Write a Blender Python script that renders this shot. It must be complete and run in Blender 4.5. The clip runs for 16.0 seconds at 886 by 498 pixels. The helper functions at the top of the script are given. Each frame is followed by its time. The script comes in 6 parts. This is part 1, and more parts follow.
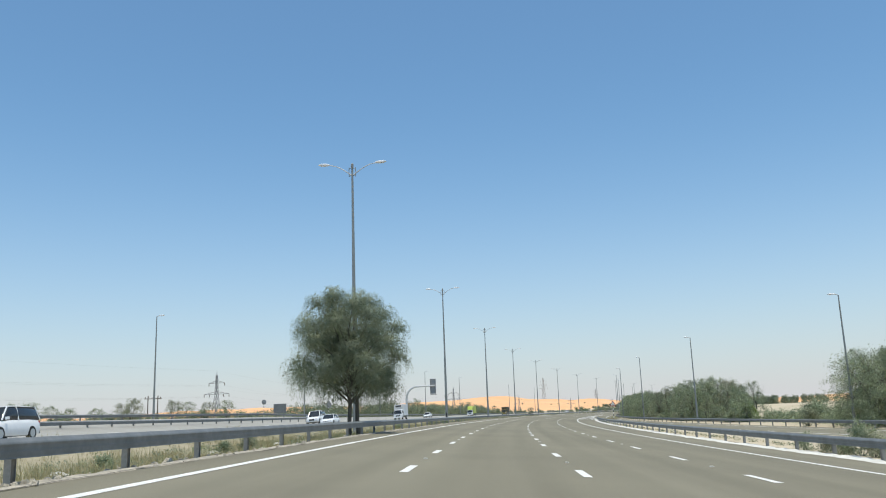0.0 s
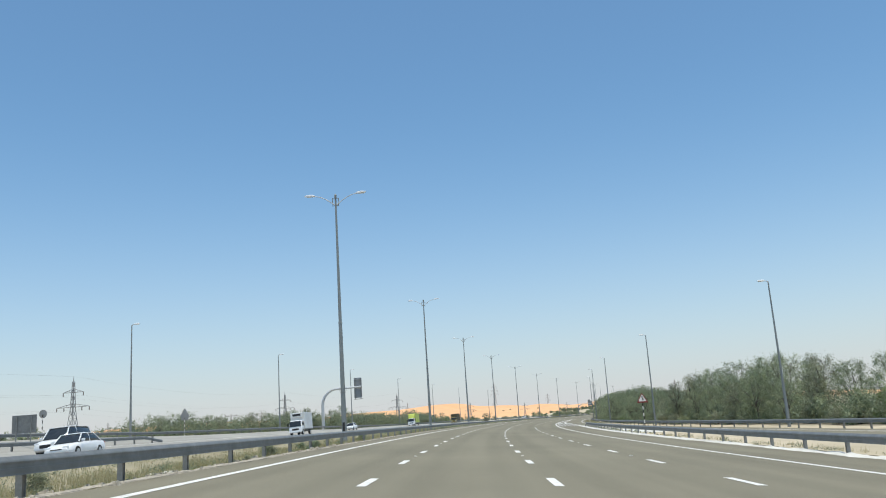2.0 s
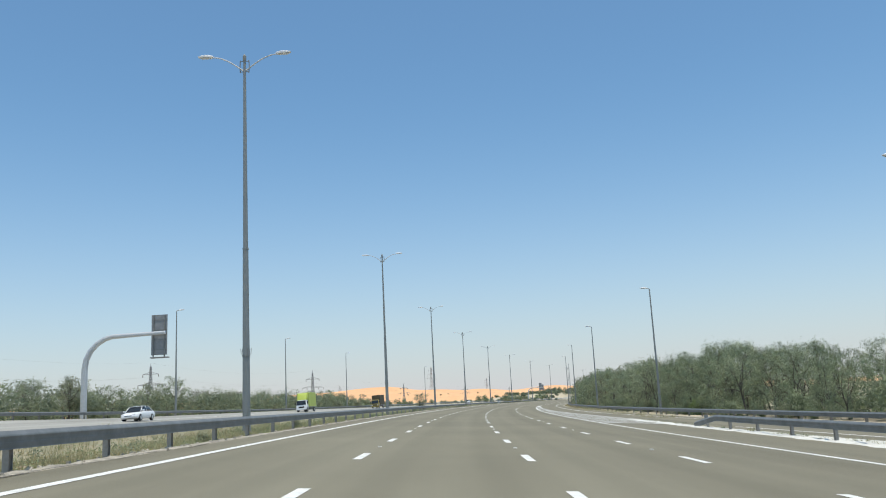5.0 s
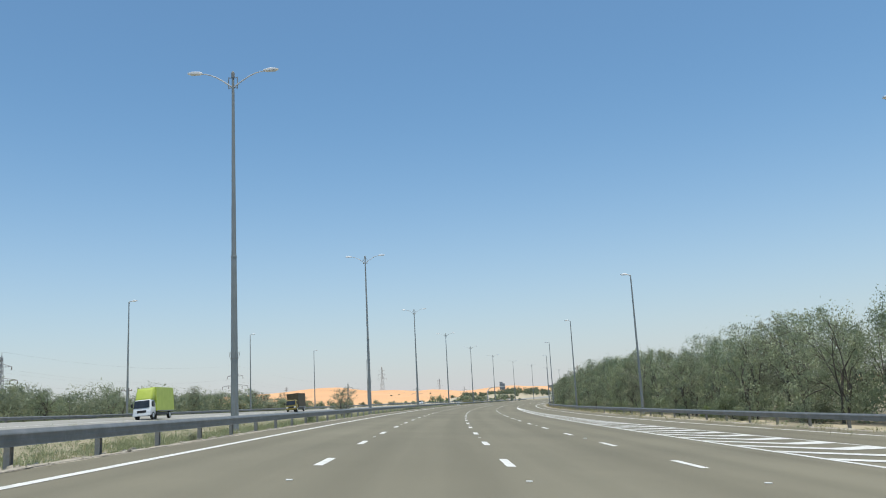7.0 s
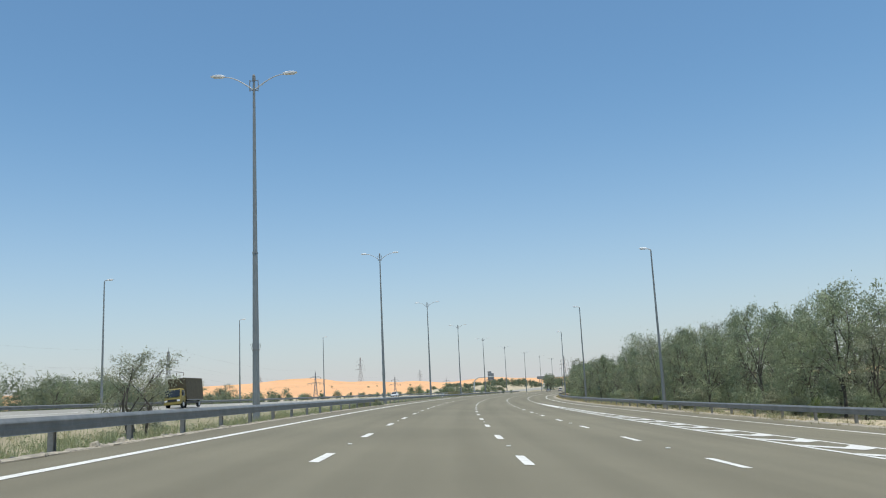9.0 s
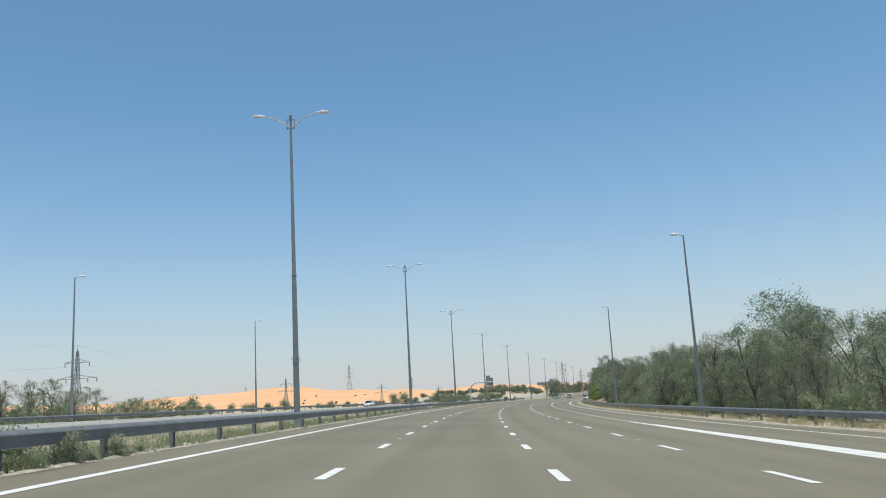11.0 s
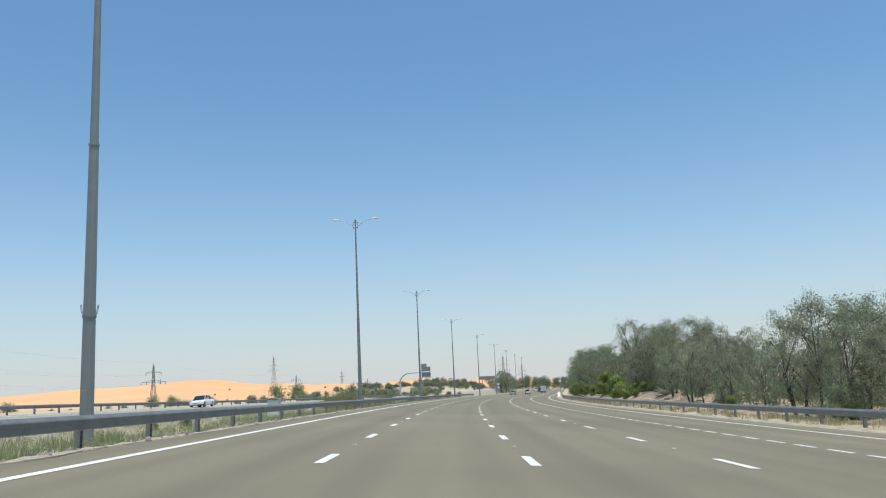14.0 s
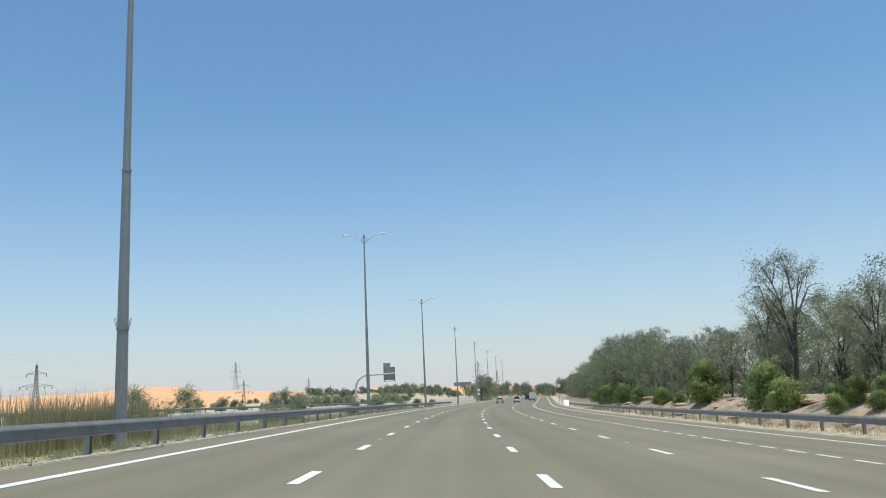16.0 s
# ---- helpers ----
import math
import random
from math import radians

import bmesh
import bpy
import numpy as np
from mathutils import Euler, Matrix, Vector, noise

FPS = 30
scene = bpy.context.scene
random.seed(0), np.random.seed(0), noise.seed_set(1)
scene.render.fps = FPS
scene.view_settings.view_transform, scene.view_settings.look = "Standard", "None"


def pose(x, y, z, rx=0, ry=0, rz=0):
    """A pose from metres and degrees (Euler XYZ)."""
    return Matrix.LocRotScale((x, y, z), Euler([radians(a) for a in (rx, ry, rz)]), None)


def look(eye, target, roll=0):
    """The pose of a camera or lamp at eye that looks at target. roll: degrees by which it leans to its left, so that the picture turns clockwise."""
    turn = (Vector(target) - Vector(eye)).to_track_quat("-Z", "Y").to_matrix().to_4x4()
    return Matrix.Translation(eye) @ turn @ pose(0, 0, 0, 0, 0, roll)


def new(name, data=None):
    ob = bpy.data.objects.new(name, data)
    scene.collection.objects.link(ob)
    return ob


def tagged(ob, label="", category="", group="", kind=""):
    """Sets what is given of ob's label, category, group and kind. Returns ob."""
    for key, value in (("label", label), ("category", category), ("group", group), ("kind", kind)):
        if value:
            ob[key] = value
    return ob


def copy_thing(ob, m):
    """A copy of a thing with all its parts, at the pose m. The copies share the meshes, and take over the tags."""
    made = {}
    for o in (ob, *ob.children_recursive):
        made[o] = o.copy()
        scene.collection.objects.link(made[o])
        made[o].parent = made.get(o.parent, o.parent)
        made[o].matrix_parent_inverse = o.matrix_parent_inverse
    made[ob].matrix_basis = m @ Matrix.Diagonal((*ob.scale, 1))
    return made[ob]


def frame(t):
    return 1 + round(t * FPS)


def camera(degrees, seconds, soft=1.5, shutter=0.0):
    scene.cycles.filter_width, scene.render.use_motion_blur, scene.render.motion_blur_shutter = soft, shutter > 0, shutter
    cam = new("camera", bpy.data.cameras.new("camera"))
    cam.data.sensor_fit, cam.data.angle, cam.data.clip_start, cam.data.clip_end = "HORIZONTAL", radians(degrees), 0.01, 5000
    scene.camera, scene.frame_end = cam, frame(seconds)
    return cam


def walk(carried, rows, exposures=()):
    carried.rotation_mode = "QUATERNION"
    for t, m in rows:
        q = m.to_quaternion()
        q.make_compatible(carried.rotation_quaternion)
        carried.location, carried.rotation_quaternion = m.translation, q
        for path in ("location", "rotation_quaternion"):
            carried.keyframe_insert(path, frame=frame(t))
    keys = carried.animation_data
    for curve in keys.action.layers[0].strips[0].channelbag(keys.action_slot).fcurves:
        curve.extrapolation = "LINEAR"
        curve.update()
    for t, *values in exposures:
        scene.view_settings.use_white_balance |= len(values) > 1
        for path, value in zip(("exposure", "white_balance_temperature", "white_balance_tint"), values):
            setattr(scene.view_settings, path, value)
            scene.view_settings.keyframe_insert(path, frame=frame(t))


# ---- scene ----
# ---- the drive: distances along the curve, then across it ----
RADIUS = 1644.3
BANK = 0.0588


CURVE_END = 662.0


def smooth(a, b, v):
    v = min(1.0, max(0.0, (v - a) / (b - a)))
    return v * v * (3 - 2 * v)


def heading(s):
    """How far the road has turned to the right after s metres; it runs straight after the curve."""
    return min(s, CURVE_END) / RADIUS


def spot(s, d, z=0.0):
    """A place s metres along the road's centre line, d metres to its right, z up; the road climbs a little at the far end."""
    a = heading(s)
    run = max(0.0, s - CURVE_END)
    return Vector((RADIUS - (RADIUS - d) * math.cos(a) + run * math.sin(a), (RADIUS - d) * math.sin(a) + run * math.cos(a), z + 2.0 * smooth(700, 1000, s)))


def level(d):
    """The height of the built ground across the road: banked carriageway, sunken median, far carriageway."""
    if d < -34.5:
        return 1.12 + 0.28 * smooth(-34.5, -36.3, d) - 0.5 * smooth(-36.3, -60, d)
    if d < -16.0:
        return 0.05 + (-16.0 - d) * 0.0578
    if d < -6.8:
        low = 0.12
        return low + (0.78 - low) * smooth(-12.5, -16.0, d) + (0.376 - low) * smooth(-8.6, -6.8, d)
    if d < 15.0:
        return -BANK * d - 0.019
    return -0.901 - 0.25 * smooth(15.0, 24.0, d)


def along(rows, s):
    """A value read from (s, value) rows."""
    for (s0, v0), (s1, v1) in zip(rows, rows[1:]):
        if s <= s1:
            return v0 + (v1 - v0) * min(1.0, max(0.0, (s - s0) / (s1 - s0)))
    return rows[-1][1]


def placed(s, d, z, turn=0.0):
    """A pose on the road: y ahead along the curve, x to the right."""
    return Matrix.Translation(spot(s, d, z)) @ Matrix.Rotation(-heading(s) + radians(turn), 4, "Z")


# ---- camera: seconds, metres along, metres across, turn from the road, pitch, roll ----
cam = camera(56.5, 16.0, soft=1.05)
DRIVE = (
    (0, 0.00, 0.00, 3.01, 11.49, 1.99), (0.5, 14.70, 0.15, 3.36, 11.95, 2.71), (1, 29.28, 0.22, 3.35, 12.31, 2.79),
    (1.5, 43.80, 0.27, 2.68, 12.39, 3.15), (2, 58.39, 0.32, 1.67, 11.95, 3.67), (2.5, 73.02, 0.37, 1.80, 11.36, 3.38),
    (3, 87.68, 0.36, 1.92, 11.20, 3.29), (3.5, 102.33, 0.32, 1.82, 11.03, 2.80), (4, 116.93, 0.29, 1.45, 10.84, 3.31),
    (4.5, 131.55, 0.26, 0.90, 10.71, 3.17), (7, 205.06, 0.45, -0.87, 10.59, 2.95), (7.5, 219.76, 0.47, -0.74, 10.43, 3.07),
    (8, 234.48, 0.48, -0.60, 10.03, 2.68), (10.5, 308.09, 0.45, 0.87, 9.99, 3.10), (11, 322.81, 0.47, 1.44, 10.53, 3.14),
    (11.5, 337.46, 0.47, 1.36, 10.95, 3.63), (12, 352.12, 0.49, 1.26, 10.59, 3.27), (12.5, 366.83, 0.51, 0.41, 10.23, 2.71),
    (13, 381.57, 0.50, -0.13, 9.90, 2.56), (13.5, 396.29, 0.45, 0.01, 9.91, 2.66), (14, 411.01, 0.41, 0.04, 10.02, 2.69),
    (14.5, 425.73, 0.37, 0.01, 10.45, 2.71), (15, 440.48, 0.41, 0.52, 10.50, 2.86), (15.5, 455.51, 0.42, 0.68, 10.43, 2.42),
    (16, 470.65, 0.42, 0.23, 10.47, 2.63),
)
walk(cam, [(t, pose(*spot(s, d, 1.165 - 0.0553 * d), 90 + p, r, y - math.degrees(heading(s)))) for t, s, d, y, p, r in DRIVE],
     exposures=((0, -0.04, 6500, 10), (4, -0.06, 6500, 10), (7.5, -0.13, 6500, 10), (11, -0.16, 6500, 10), (13, -0.07, 6500, 10), (16, -0.06, 6500, 10)))

# ---- light: a midday sun almost overhead, clear dusty sky ----
SUN_TO = Vector((0.05, -0.15, 0.987)).normalized()
world = bpy.data.worlds.new("desert_sky")
scene.world = world
world.use_nodes = True
sky = world.node_tree.nodes.new("ShaderNodeTexSky")
sky.sky_type = "NISHITA"
sky.sun_disc = False
sky.sun_elevation = math.asin(SUN_TO.z)
sky.sun_rotation = math.atan2(SUN_TO.x, SUN_TO.y)
sky.altitude = 200
sky.air_density = 1.0
sky.dust_density = 1.2
sky.ozone_density = 2.0
wt = world.node_tree
tint = wt.nodes.new("ShaderNodeMix")
tint.data_type, tint.blend_type = "RGBA", "MULTIPLY"
tint.inputs[0].default_value = 1.0
tint.inputs[7].default_value = (0.77, 1.02, 1.06, 1)
wt.links.new(sky.outputs[0], tint.inputs[6])
# dust haze that thickens evenly towards the horizon, all the way round
axis = wt.nodes.new("ShaderNodeTexCoord")
parts_of = wt.nodes.new("ShaderNodeSeparateXYZ")
wt.links.new(axis.outputs["Generated"], parts_of.inputs[0])
thick = wt.nodes.new("ShaderNodeMapRange")
thick.inputs[1].default_value, thick.inputs[2].default_value = 0.0, 0.44
thick.inputs[3].default_value, thick.inputs[4].default_value = 0.97, 0.0
wt.links.new(parts_of.outputs[2], thick.inputs[0])
fade = wt.nodes.new("ShaderNodeMath")
fade.operation = "POWER"
fade.inputs[1].default_value = 3.0
wt.links.new(thick.outputs[0], fade.inputs[0])
dust = wt.nodes.new("ShaderNodeMix")
dust.data_type = "RGBA"
wt.links.new(fade.outputs[0], dust.inputs[0])
wt.links.new(tint.outputs[2], dust.inputs[6])
dust.inputs[7].default_value = (4.82, 4.74, 4.92, 1)
wt.links.new(dust.outputs[2], wt.nodes["Background"].inputs[0])
wt.nodes["Background"].inputs[1].default_value = 0.15
sun = new("sun", bpy.data.lights.new("sun", "SUN"))
sun.data.energy, sun.data.angle, sun.data.color = 3.9, radians(0.53), (1.0, 0.93, 0.81)
sun.matrix_world = look(SUN_TO * 100, (0, 0, 0))


# ---- materials ----
def ramp(nt, fac, c0, c1, p0=0.3, p1=0.7):
    r = nt.nodes.new("ShaderNodeValToRGB")
    r.color_ramp.elements[0].position, r.color_ramp.elements[0].color = p0, (*c0, 1)
    r.color_ramp.elements[1].position, r.color_ramp.elements[1].color = p1, (*c1, 1)
    nt.links.new(fac, r.inputs[0])
    return r.outputs[0]


def noise_of(nt, scale, detail=4, rough=0.55, stretch=None, where="Object"):
    tc = nt.nodes.new("ShaderNodeTexCoord")
    out = tc.outputs[where]
    if stretch:
        mp = nt.nodes.new("ShaderNodeMapping")
        mp.inputs["Scale"].default_value = stretch
        nt.links.new(out, mp.inputs[0])
        out = mp.outputs[0]
    n = nt.nodes.new("ShaderNodeTexNoise")
    n.inputs["Scale"].default_value, n.inputs["Detail"].default_value, n.inputs["Roughness"].default_value = scale, detail, rough
    nt.links.new(out, n.inputs["Vector"])
    return n.outputs[0]


def blend(nt, fac, a, b, mode="MIX"):
    m = nt.nodes.new("ShaderNodeMix")
    m.data_type, m.blend_type = "RGBA", mode
    if isinstance(fac, float):
        m.inputs[0].default_value = fac
    else:
        nt.links.new(fac, m.inputs[0])
    nt.links.new(a, m.inputs[6])
    nt.links.new(b, m.inputs[7])
    return m.outputs[2]


def surface(name, c0, c1, scale, c2=None, scale2=0.3, rough=0.8, metal=0.0, bump=0.0, bscale=None, stretch=None, spec=0.5):
    """A painted or natural surface: two colours by fine grain, a third in large stains, and relief."""
    m = bpy.data.materials.new(name)
    m.use_nodes = True
    nt = m.node_tree
    b = nt.nodes["Principled BSDF"]
    col = ramp(nt, noise_of(nt, scale, stretch=stretch), c0, c1)
    if c2:
        mask = ramp(nt, noise_of(nt, scale2, 5), (0, 0, 0), (1, 1, 1), 0.45, 0.72)
        rgb = nt.nodes.new("ShaderNodeRGB")
        rgb.outputs[0].default_value = (*c2, 1)
        col = blend(nt, mask, col, rgb.outputs[0])
    nt.links.new(col, b.inputs["Base Color"])
    b.inputs["Roughness"].default_value, b.inputs["Metallic"].default_value = rough, metal
    b.inputs["Specular IOR Level"].default_value = spec
    if bump:
        bp = nt.nodes.new("ShaderNodeBump")
        bp.inputs["Strength"].default_value, bp.inputs["Distance"].default_value = bump, 0.02
        nt.links.new(noise_of(nt, bscale or scale * 2, 3), bp.inputs["Height"])
        nt.links.new(bp.outputs[0], b.inputs["Normal"])
    return m


def leafage(name, c0, c1, through_colour, share=0.3):
    """Leaves: colour from leaf to leaf and from tree to tree, part of the light passing through."""
    m = bpy.data.materials.new(name)
    m.use_nodes = True
    nt = m.node_tree
    b = nt.nodes["Principled BSDF"]
    geo = nt.nodes.new("ShaderNodeNewGeometry")
    info = nt.nodes.new("ShaderNodeObjectInfo")
    col = ramp(nt, geo.outputs["Random Per Island"], c0, c1, 0.0, 1.0)
    hsv = nt.nodes.new("ShaderNodeHueSaturation")
    rng = nt.nodes.new("ShaderNodeMapRange")
    rng.inputs[3].default_value, rng.inputs[4].default_value = 0.78, 1.3
    hue = nt.nodes.new("ShaderNodeMath")
    hue.operation = "MULTIPLY_ADD"
    nt.links.new(info.outputs["Random"], hue.inputs[0])
    hue.inputs[1].default_value, hue.inputs[2].default_value = -0.04, 0.522
    nt.links.new(hue.outputs[0], hsv.inputs["Hue"])
    nt.links.new(info.outputs["Random"], rng.inputs[0])
    nt.links.new(rng.outputs[0], hsv.inputs["Value"])
    nt.links.new(col, hsv.inputs["Color"])
    nt.links.new(hsv.outputs[0], b.inputs["Base Color"])
    b.inputs["Roughness"].default_value = 0.65
    b.inputs["Specular IOR Level"].default_value = 0.25
    tr = nt.nodes.new("ShaderNodeBsdfTranslucent")
    tr.inputs[0].default_value = (*through_colour, 1)
    mx = nt.nodes.new("ShaderNodeMixShader")
    mx.inputs[0].default_value = share
    nt.links.new(b.outputs[0], mx.inputs[1])
    nt.links.new(tr.outputs[0], mx.inputs[2])
    nt.links.new(mx.outputs[0], nt.nodes["Material Output"].inputs[0])
    return m


def asphalt_material(name, c0, c1, worn):
    m = surface(name, c0, c1, 900, rough=0.85, bump=0.25, bscale=300, spec=0.3)
    nt = m.node_tree
    b = nt.nodes["Principled BSDF"]
    base = b.inputs["Base Color"].links[0].from_socket
    rgb = nt.nodes.new("ShaderNodeRGB")
    rgb.outputs[0].default_value = (*worn, 1)
    streak = ramp(nt, noise_of(nt, 0.5, 4, stretch=(1.0, 0.03, 1.0), where="UV"), (0, 0, 0), (0.65, 0.65, 0.65), 0.38, 0.68)
    col = blend(nt, streak, base, rgb.outputs[0])
    patch = ramp(nt, noise_of(nt, 0.09, 5), (0.9, 0.9, 0.9), (1.1, 1.1, 1.1), 0.3, 0.7)
    col = blend(nt, 1.0, col, patch, "MULTIPLY")
    # faint paired wheel tracks that run along each lane
    tc = nt.nodes.new("ShaderNodeTexCoord")
    sep = nt.nodes.new("ShaderNodeSeparateXYZ")
    nt.links.new(tc.outputs["UV"], sep.inputs[0])
    run = nt.nodes.new("ShaderNodeMath")
    run.operation = "MULTIPLY_ADD"
    run.inputs[1].default_value, run.inputs[2].default_value = math.tau / 1.825, math.tau * 0.85 / 1.825
    nt.links.new(sep.outputs[0], run.inputs[0])
    wav = nt.nodes.new("ShaderNodeMath")
    wav.operation = "COSINE"
    nt.links.new(run.outputs[0], wav.inputs[0])
    track = ramp(nt, wav.outputs[0], (1.03, 1.03, 1.03), (0.955, 0.955, 0.95), 0.0, 1.0)
    nt.links.new(blend(nt, 1.0, col, track, "MULTIPLY"), b.inputs["Base Color"])
    return m


M = {}
M["asphalt"] = asphalt_material("asphalt", (0.157, 0.143, 0.099), (0.210, 0.192, 0.135), (0.233, 0.214, 0.152))
M["asphalt_far"] = asphalt_material("asphalt_pale", (0.27, 0.262, 0.23), (0.34, 0.33, 0.295), (0.38, 0.37, 0.33))
M["paint"] = surface("road_paint", (0.71, 0.70, 0.65), (0.84, 0.83, 0.78), 60, (0.58, 0.565, 0.51), 3.0, 0.6)
M["soil"] = surface("median_soil", (0.29, 0.255, 0.165), (0.40, 0.345, 0.23), 5, (0.25, 0.235, 0.145), 0.35, 0.95, bump=0.6, bscale=9)
M["sand"] = surface("desert_sand", (0.46, 0.39, 0.27), (0.55, 0.47, 0.33), 0.6, (0.39, 0.34, 0.23), 0.06, 0.95, bump=0.5, bscale=4)
M["dune"] = surface("dune_sand", (0.76, 0.415, 0.20), (0.82, 0.47, 0.24), 0.02, (0.70, 0.39, 0.195), 0.008, 0.95, bump=0.3, bscale=0.3)
# ground beneath the tree belt, a darker brown than the open sand
M["belt_ground"] = surface("dark_belt_ground", (0.17, 0.145, 0.10), (0.27, 0.23, 0.165), 4, (0.33, 0.28, 0.20), 0.5, 0.95, bump=0.7, bscale=9)
M["edge"] = surface("broken_edge", (0.30, 0.27, 0.215), (0.52, 0.47, 0.37), 14, (0.2, 0.185, 0.155), 3, 0.95, bump=0.8, bscale=22)
M["concrete"] = surface("pale_concrete", (0.46, 0.44, 0.375), (0.60, 0.57, 0.49), 8, (0.38, 0.355, 0.29), 1.2, 0.9, bump=0.3)
M["galv"] = surface("galvanised_steel", (0.148, 0.156, 0.154), (0.20, 0.208, 0.204), 6, (0.12, 0.127, 0.123), 1.2, 0.5, 0.0, bump=0.04, spec=0.6)
M["apron"] = surface("bleached_concrete", (0.60, 0.59, 0.53), (0.72, 0.71, 0.65), 5, (0.50, 0.48, 0.42), 0.7, 0.9, bump=0.2)
M["crack"] = surface("dark_crack", (0.03, 0.028, 0.024), (0.07, 0.064, 0.052), 20, rough=0.95)
M["galv_dull"] = surface("weathered_zinc", (0.205, 0.212, 0.205), (0.27, 0.277, 0.27), 9, (0.17, 0.172, 0.16), 2.0, 0.65, 0.1)
M["pole"] = surface("pole_paint", (0.225, 0.248, 0.25), (0.255, 0.278, 0.28), 4, (0.215, 0.235, 0.235), 0.7, 0.5, 0.1)
M["lamp_shell"] = surface("lamp_shell", (0.70, 0.71, 0.71), (0.80, 0.81, 0.81), 9, rough=0.35)
M["arm"] = surface("bright_zinc", (0.46, 0.48, 0.49), (0.56, 0.58, 0.59), 8, rough=0.45, metal=0.2)
M["lamp_glass"] = surface("lamp_lens", (0.45, 0.48, 0.5), (0.55, 0.58, 0.6), 20, rough=0.1)
M["bark"] = surface("bark", (0.085, 0.077, 0.065), (0.15, 0.138, 0.118), 16, (0.06, 0.054, 0.046), 3, 0.95, bump=0.8, stretch=(1, 1, 0.25))
M["leaf"] = leafage("ghaf_leaves", (0.205, 0.248, 0.162), (0.32, 0.365, 0.243), (0.30, 0.37, 0.205), 0.37)
M["leaf_deep"] = leafage("old_ghaf_leaves", (0.14, 0.168, 0.118), (0.285, 0.325, 0.232), (0.27, 0.325, 0.195), 0.42)
M["leaf_dry"] = leafage("dry_leaves", (0.215, 0.24, 0.165), (0.315, 0.335, 0.24), (0.30, 0.33, 0.2), 0.36)
M["leaf_green"] = leafage("fresh_leaves", (0.18, 0.235, 0.085), (0.31, 0.375, 0.16), (0.29, 0.39, 0.11), 0.4)
M["straw"] = leafage("straw", (0.35, 0.305, 0.17), (0.50, 0.44, 0.27), (0.42, 0.36, 0.19), 0.3)
M["weed"] = leafage("weeds", (0.25, 0.28, 0.155), (0.39, 0.41, 0.24), (0.32, 0.34, 0.16), 0.3)
M["sign_back"] = surface("sign_back", (0.25, 0.26, 0.265), (0.31, 0.32, 0.325), 3, rough=0.5, metal=0.3)
M["sign_white"] = surface("sign_white", (0.74, 0.73, 0.69), (0.8, 0.79, 0.75), 30, rough=0.45)
M["sign_red"] = surface("sign_red", (0.24, 0.025, 0.022), (0.30, 0.035, 0.03), 20, rough=0.45)
M["black"] = surface("black_paint", (0.015, 0.015, 0.016), (0.03, 0.03, 0.03), 20, rough=0.5)
M["pylon"] = surface("pylon_steel", (0.22, 0.23, 0.24), (0.30, 0.31, 0.32), 2, rough=0.6, metal=0.2)
M["timber"] = surface("dark_timber", (0.09, 0.075, 0.06), (0.15, 0.125, 0.1), 9, rough=0.9, stretch=(1, 1, 0.1))
M["insulator"] = surface("insulator", (0.12, 0.09, 0.075), (0.18, 0.14, 0.115), 9, rough=0.25)
M["car_white"] = surface("white_car_paint", (0.74, 0.75, 0.75), (0.80, 0.81, 0.81), 3, rough=0.22)
M["car_grey"] = surface("silver_car_paint", (0.40, 0.42, 0.43), (0.47, 0.49, 0.50), 3, rough=0.28, metal=0.4)
M["car_dark"] = surface("dark_car_paint", (0.04, 0.042, 0.045), (0.07, 0.072, 0.075), 3, rough=0.25)
M["box_white"] = surface("white_box_panel", (0.66, 0.67, 0.66), (0.73, 0.74, 0.73), 2, (0.6, 0.6, 0.58), 0.8, 0.5)
M["box_lime"] = surface("lime_box_panel", (0.38, 0.46, 0.06), (0.45, 0.53, 0.09), 2, rough=0.45)
M["box_dark"] = surface("brown_tarpaulin", (0.06, 0.05, 0.03), (0.10, 0.085, 0.05), 3, rough=0.8)
M["cab_yellow"] = surface("yellow_cab_paint", (0.23, 0.18, 0.04), (0.29, 0.225, 0.055), 3, rough=0.4)
M["glass"] = surface("dark_window_glass", (0.02, 0.025, 0.03), (0.035, 0.04, 0.045), 2, rough=0.06)
M["tyre"] = surface("tyre_rubber", (0.02, 0.02, 0.02), (0.035, 0.034, 0.033), 30, rough=0.9)
M["rim"] = surface("alloy_rim", (0.45, 0.46, 0.47), (0.55, 0.56, 0.57), 20, rough=0.35, metal=0.7)
M["lens"] = surface("headlamp_lens", (0.75, 0.77, 0.78), (0.85, 0.86, 0.87), 20, rough=0.08)
M["tail"] = surface("tail_lamp", (0.35, 0.012, 0.012), (0.45, 0.02, 0.02), 20, rough=0.15)
M["rock"] = surface("bank_rock", (0.33, 0.255, 0.18), (0.48, 0.38, 0.28), 3, (0.25, 0.19, 0.135), 0.8, 0.95, bump=0.8, bscale=6)


# ---- builders ----
def mesh_of(name, verts, faces, mats, index=None, smooth_faces=False):
    me = bpy.data.meshes.new(name)
    me.from_pydata([tuple(v) for v in verts], [], faces)
    for m in (mats if isinstance(mats, (list, tuple)) else (mats,)):
        me.materials.append(m)
    if index is not None:
        me.polygons.foreach_set("material_index", index)
    if smooth_faces:
        me.polygons.foreach_set("use_smooth", [True] * len(me.polygons))
    me.update()
    return me


def sheet_uv(me, coords):
    uv = me.uv_layers.new(name="run")
    loops = np.empty(len(me.loops), dtype=np.int32)
    me.loops.foreach_get("vertex_index", loops)
    uv.data.foreach_set("uv", np.asarray(coords, dtype=np.float32)[loops].ravel())


